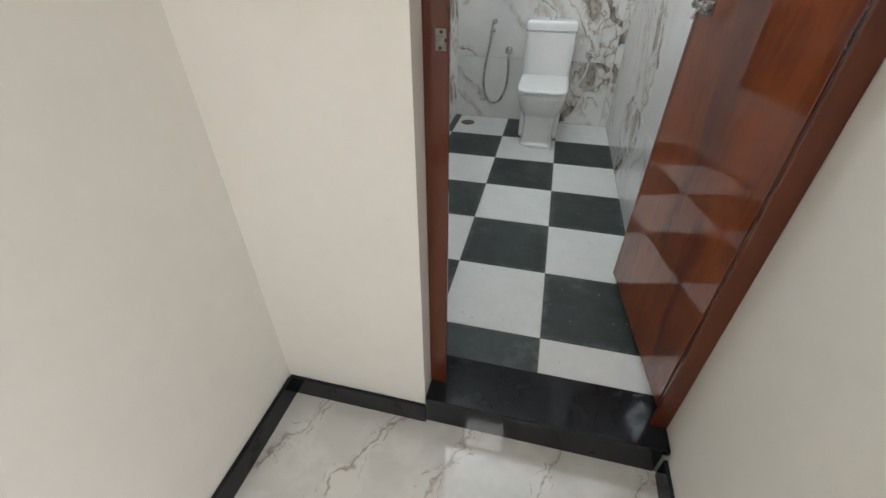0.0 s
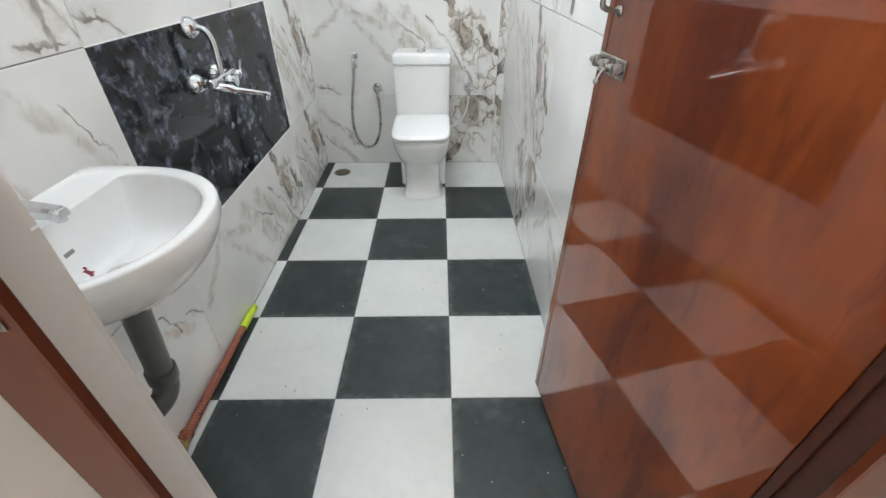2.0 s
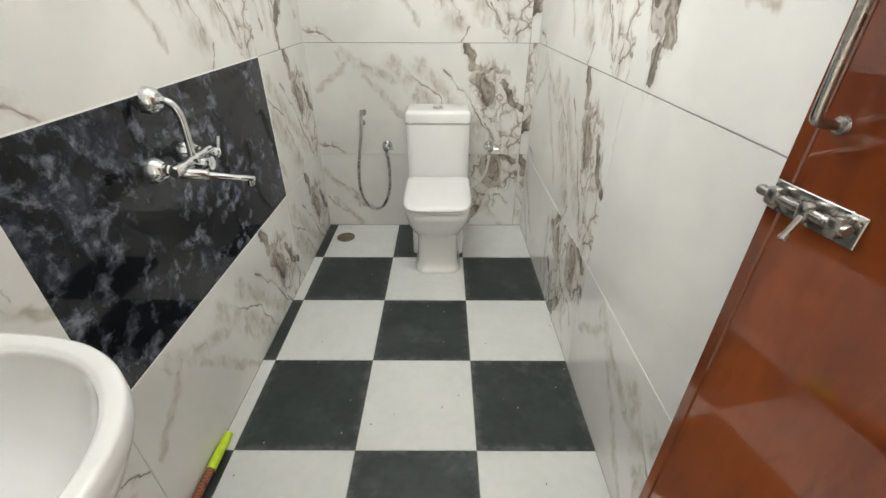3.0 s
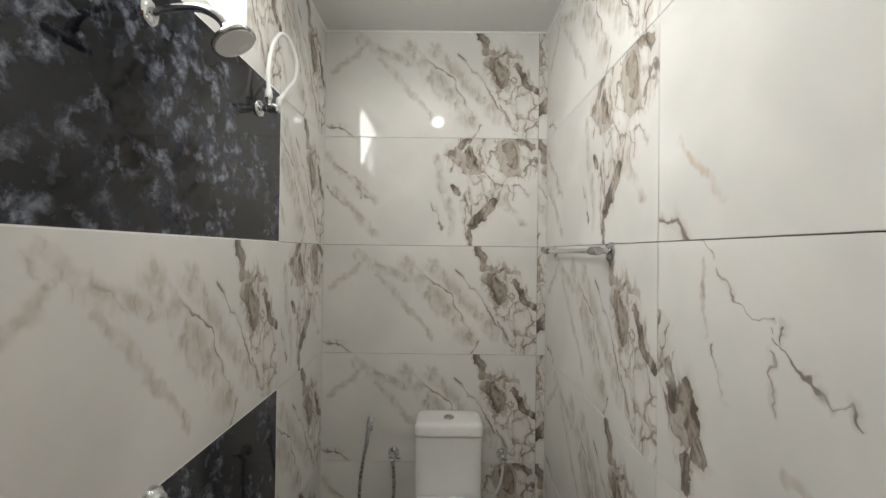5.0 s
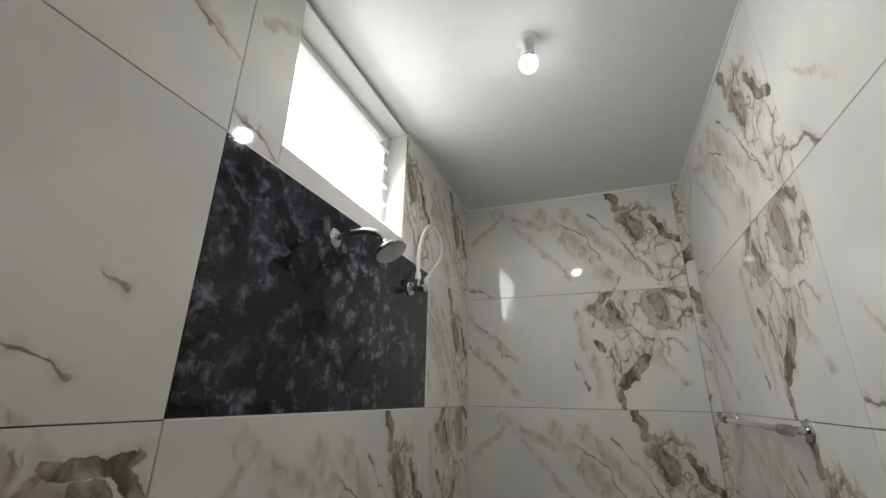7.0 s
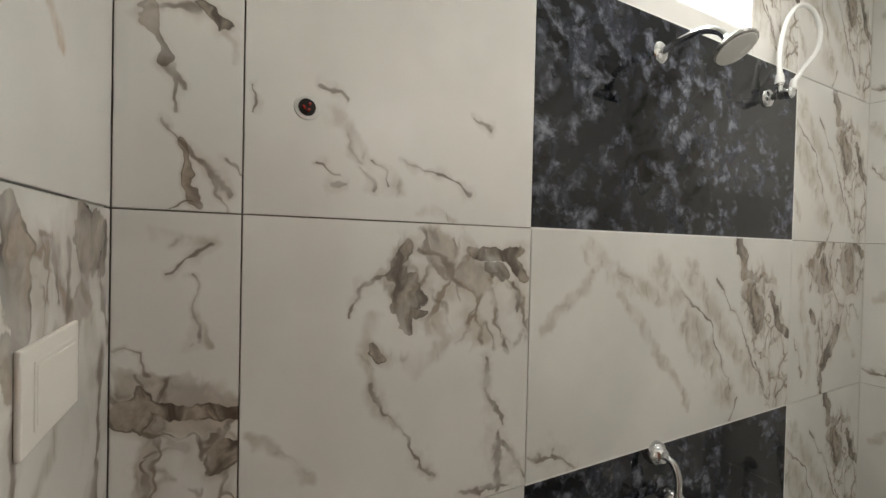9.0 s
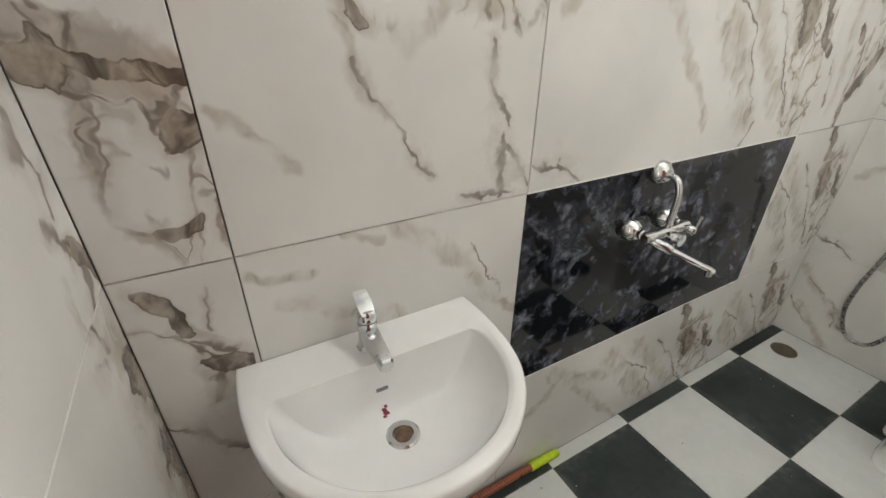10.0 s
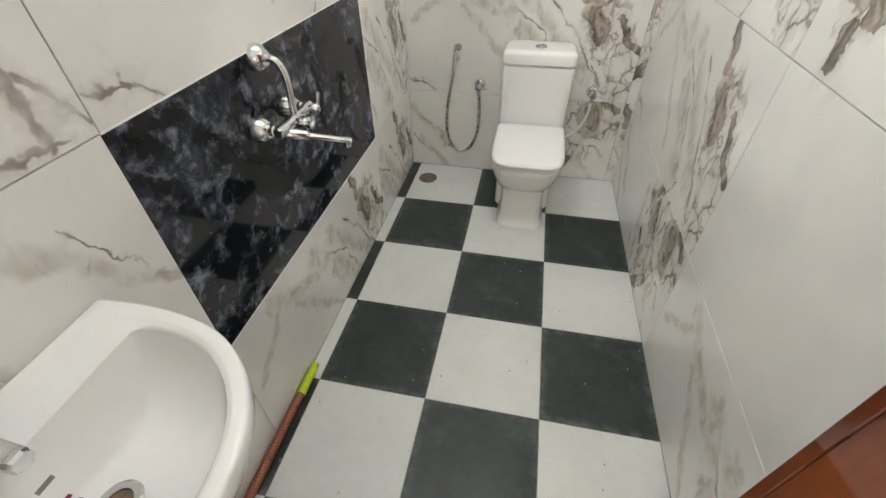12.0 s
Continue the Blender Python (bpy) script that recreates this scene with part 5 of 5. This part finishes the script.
# ---- broom ----
broom = thing("broom", (-0.437, 0.30, 0.0), "straw broom with red woven handle and yellow-green grip on the floor", "broom")
BX = -0.4335
part("handle", at(broom, tube([(BX, 0.735, 0.018), (BX - 0.001, 0.50, 0.0185), (BX, 0.262, 0.020)], lambda t: 0.0125 + 0.003 * t, 18, 14)), m_handle, broom, "woven red handle")
part("grip", at(broom, tube([(BX, 0.722, 0.018), (BX, 0.79, 0.018), (BX + 0.001, 0.835, 0.018), (BX + 0.001, 0.848, 0.018)], lambda t: 0.0155 - 0.002 * t - (0.007 if t > 0.99 else 0), 18, 6)), m_yellow, broom, "yellow-green plastic sleeve")
part("binding", at(broom, tube([(BX, 0.268, 0.021), (BX, 0.232, 0.023)], lambda t: 0.0195 + 0.002 * math.sin(t * 25), 18, 10)), m_handle, broom, "red cord binding")
rnd = random.Random(4)
bm = bmesh.new()
for i in range(420):
    a, r = rnd.uniform(0, 2 * math.pi), math.sqrt(rnd.random())
    x0, z0b = BX + 0.017 * r * math.cos(a), 0.023 + 0.016 * r * math.sin(a)
    ln = rnd.uniform(0.30, 0.46)
    fx, fz = 0.085 * r * math.cos(a) * rnd.uniform(0.6, 1.1), 0.020 * r * math.sin(a)
    p0 = Vector((x0, 0.255 + rnd.uniform(-0.02, 0.004), z0b))
    p1 = Vector((max(XL + 0.004, x0 + fx * 0.5 + 0.006), 0.255 - ln * 0.5, max(0.004, z0b + fz * 0.6)))
    p2 = Vector((max(XL + 0.004, x0 + fx * 1.2 + 0.012 + rnd.uniform(-0.01, 0.01)), max(YF + 0.01, 0.255 - ln), max(0.003, z0b + fz - 0.006)))
    w = rnd.uniform(0.0007, 0.0014)
    prev = None
    for p, k in ((p0, 1.0), (p1, 0.9), (p2, 0.25)):
        ring = [bm.verts.new(p + Vector((w * k * math.cos(t), 0, w * k * math.sin(t)))) for t in (0.5, 2.6, 4.7)]
        if prev:
            for j in range(3):
                bm.faces.new((prev[j], prev[(j + 1) % 3], ring[(j + 1) % 3], ring[j]))
        prev = ring
st = part("bristles", at(broom, bm), m_straw, broom, "dry straw bristles")

# ---- tiles, last ----
_tile_cache = {}


def tile(wall, origin, u_dir, length, height, print_key, u0=0.0, v0=0.0, gap=0.0012, edge=0.0008):
    """A thin glazed wall tile: origin at its lower corner, u_dir along the wall, its face to the room."""
    u, z = Vector(u_dir), Vector((0, 0, 1))
    nrm = {(0, 1): Vector((1, 0, 0)), (1, 0): Vector((0, -1, 0)), (0, -1): Vector((-1, 0, 0)), (-1, 0): Vector((0, 1, 0))}[(round(u.x), round(u.y))]
    key = (print_key, tuple(u), round(length, 4), round(height, 4), u0, v0)
    me = _tile_cache.get(key)
    if me is None:
        bm = bmesh.new()
        uv = bm.loops.layers.uv.new("UVMap")
        back = [(gap, gap), (length - gap, gap), (length - gap, height - gap), (gap, height - gap)]
        front = [(a + (edge if i in (0, 3) else -edge), b + (edge if i in (0, 1) else -edge)) for i, (a, b) in enumerate(back)]
        # the face lies in the wall's plane, the body behind it
        vb = [bm.verts.new(u * a + z * b - nrm * (T - 0.0005)) for a, b in back]
        vm = [bm.verts.new(u * a + z * b - nrm * edge) for a, b in back]
        vf = [bm.verts.new(u * a + z * b) for a, b in front]
        bm.faces.new(vf)
        for i in range(4):
            j = (i + 1) % 4
            bm.faces.new((vm[i], vm[j], vf[j], vf[i]))
            bm.faces.new((vb[i], vb[j], vm[j], vm[i]))
        for f in bm.faces:
            for lp2 in f.loops:
                c = lp2.vert.co
                lp2[uv].uv = (c.dot(u) + u0, c.z + v0)
        bmesh.ops.recalc_face_normals(bm, faces=bm.faces)
        me = bpy.data.meshes.new("tile")
        bm.to_mesh(me)
        bm.free()
        me.materials.append(m_black if print_key == "K" else marbles[print_key])
        _tile_cache[key] = me
    ob = new("tile", me)
    ob.parent = wall
    ob.location = origin
    return ob


def row_height(k):
    return ROWS_Z[k], ROWS_Z[k + 1] - ROWS_Z[k]


PRINTS = ("B", "A", "A", "B", "A")
# end wall
for k in range(5):
    z, h = row_height(k)
    v0 = 0.6 - h if k == 0 else 0.0
    tile(wall_north, (XL, YB, z), (1, 0, 0), 1.193, h, PRINTS[k], 0.0, v0)
    tile(wall_north, (XL + 1.193, YB, z), (1, 0, 0), XR - XL - 1.193, h, "B" if PRINTS[k] == "A" else "A", 0.86, v0)
# side wall towards the window
for k in range(5):
    z, h = row_height(k)
    v0 = 0.6 - h if k == 0 else 0.0
    tile(wall_west, (XL, YF, z), (0, 1, 0), -0.026 - YF, h, {0: "B", 1: "M", 2: "E", 3: "N", 4: "B"}[k], 0.0 if k in (1, 2, 3) else 0.74, 0.0 if k == 1 else v0)
    tile(wall_west, (XL, -0.026, z), (0, 1, 0), 0.606, h, {0: "C", 1: "P", 2: "D", 3: "J", 4: "C"}[k], {4: 0.35, 0: 0.1, 1: 0.0, 2: 0.0, 3: 0.0}.get(k, 0.60), v0)
    if k < 4:
        tile(wall_west, (XL, 0.580, z), (0, 1, 0), 1.200, h, {0: "A", 1: "K", 2: "A", 3: "K"}[k], 0.0, v0)
        tile(wall_west, (XL, 1.780, z), (0, 1, 0), YB - 1.780, h, "A" if k != 2 else "B", 0.56, v0)
z4, z5 = ROWS_Z[4], ROWS_Z[5]
tile(wall_west, (XL, 0.580, z4), (0, 1, 0), WIN_Y[0] - 0.580, z5 - z4, "A", 0.0, 0.0)
tile(wall_west, (XL, WIN_Y[0], z4), (0, 1, 0), WIN_Y[1] - WIN_Y[0], WIN_Z[0] - z4, "C", 0.16, 0.0)
tile(wall_west, (XL, WIN_Y[1], z4), (0, 1, 0), 1.780 - WIN_Y[1], z5 - z4, "A", 0.90, 0.0)
tile(wall_west, (XL, 1.780, z4), (0, 1, 0), YB - 1.780, z5 - z4, "A", 0.56, 0.0)
# side wall towards the door leaf
for k in range(5):
    z, h = row_height(k)
    v0 = 0.6 - h if k == 0 else 0.0
    tile(wall_east, (XR, YB, z), (0, -1, 0), YB - 1.180, h, PRINTS[k], -0.02, v0)
    tile(wall_east, (XR, 1.180, z), (0, -1, 0), 1.200, h, {0: "A", 1: "H", 2: "F", 3: "C", 4: "C"}[k], 0.0, v0)
    tile(wall_east, (XR, -0.020, z), (0, -1, 0), -0.020 - YF, h, "B", 0.0, v0)
# wall beside and over the door, room side
for k in range(5):
    z, h = row_height(k)
    v0 = 0.6 - h if k == 0 else 0.0
    tile(wall_south, (0.050, YF, z), (-1, 0, 0), 0.050 - XL, h, {0: "C", 1: "Q", 2: "G", 3: "C", 4: "B"}[k], 0.0 if k in (1, 2) else 0.72, v0)
zt = DOOR_TOP + 0.055
tile(wall_south, (XR, YF, zt), (-1, 0, 0), XR - 0.050, ROWS_Z[4] - zt, "C", 0.0, 0.2)
tile(wall_south, (XR, YF, ROWS_Z[4]), (-1, 0, 0), XR - 0.050, ZC - ROWS_Z[4], "A", 0.0, 0.0)

# checkered floor
_floor_cache = {}


def floor_piece(x0, x1, ya, yb, dark):
    g, e, t = 0.0013, 0.0010, 0.0022
    key = (round(x1 - x0, 4), round(yb - ya, 4), dark)
    me = _floor_cache.get(key)
    if me is None:
        bm = bmesh.new()
        lx, ly = x1 - x0, yb - ya
        lo = [(g, g), (lx - g, g), (lx - g, ly - g), (g, ly - g)]
        hi = [(g + e, g + e), (lx - g - e, g + e), (lx - g - e, ly - g - e), (g + e, ly - g - e)]
        rows = [[bm.verts.new((*p, z)) for p in pts] for pts, z in ((lo, -t), (lo, -0.0006), (hi, 0.0))]
        bm.faces.new(rows[2])
        for a, b in zip(rows, rows[1:]):
            for i in range(4):
                j = (i + 1) % 4
                bm.faces.new((a[i], a[j], b[j], b[i]))
        me = bpy.data.meshes.new("tile")
        bm.to_mesh(me)
        bm.free()
        me.materials.append(m_floor_dark if dark else m_floor_white)
        _floor_cache[key] = me
    ob = new("tile", me)
    ob.parent = floor_bed
    ob.location = (x0, ya, 0)


xs = (XL, -0.4, 0.0, 0.4, XR)
ys = [2.4, 2.0, 1.6, 1.2, 0.8, 0.4, 0.0, -0.178]
for i in range(4):
    for j in range(7):
        floor_piece(xs[i], xs[i + 1], ys[j + 1], ys[j], (i + j) % 2 == 0)
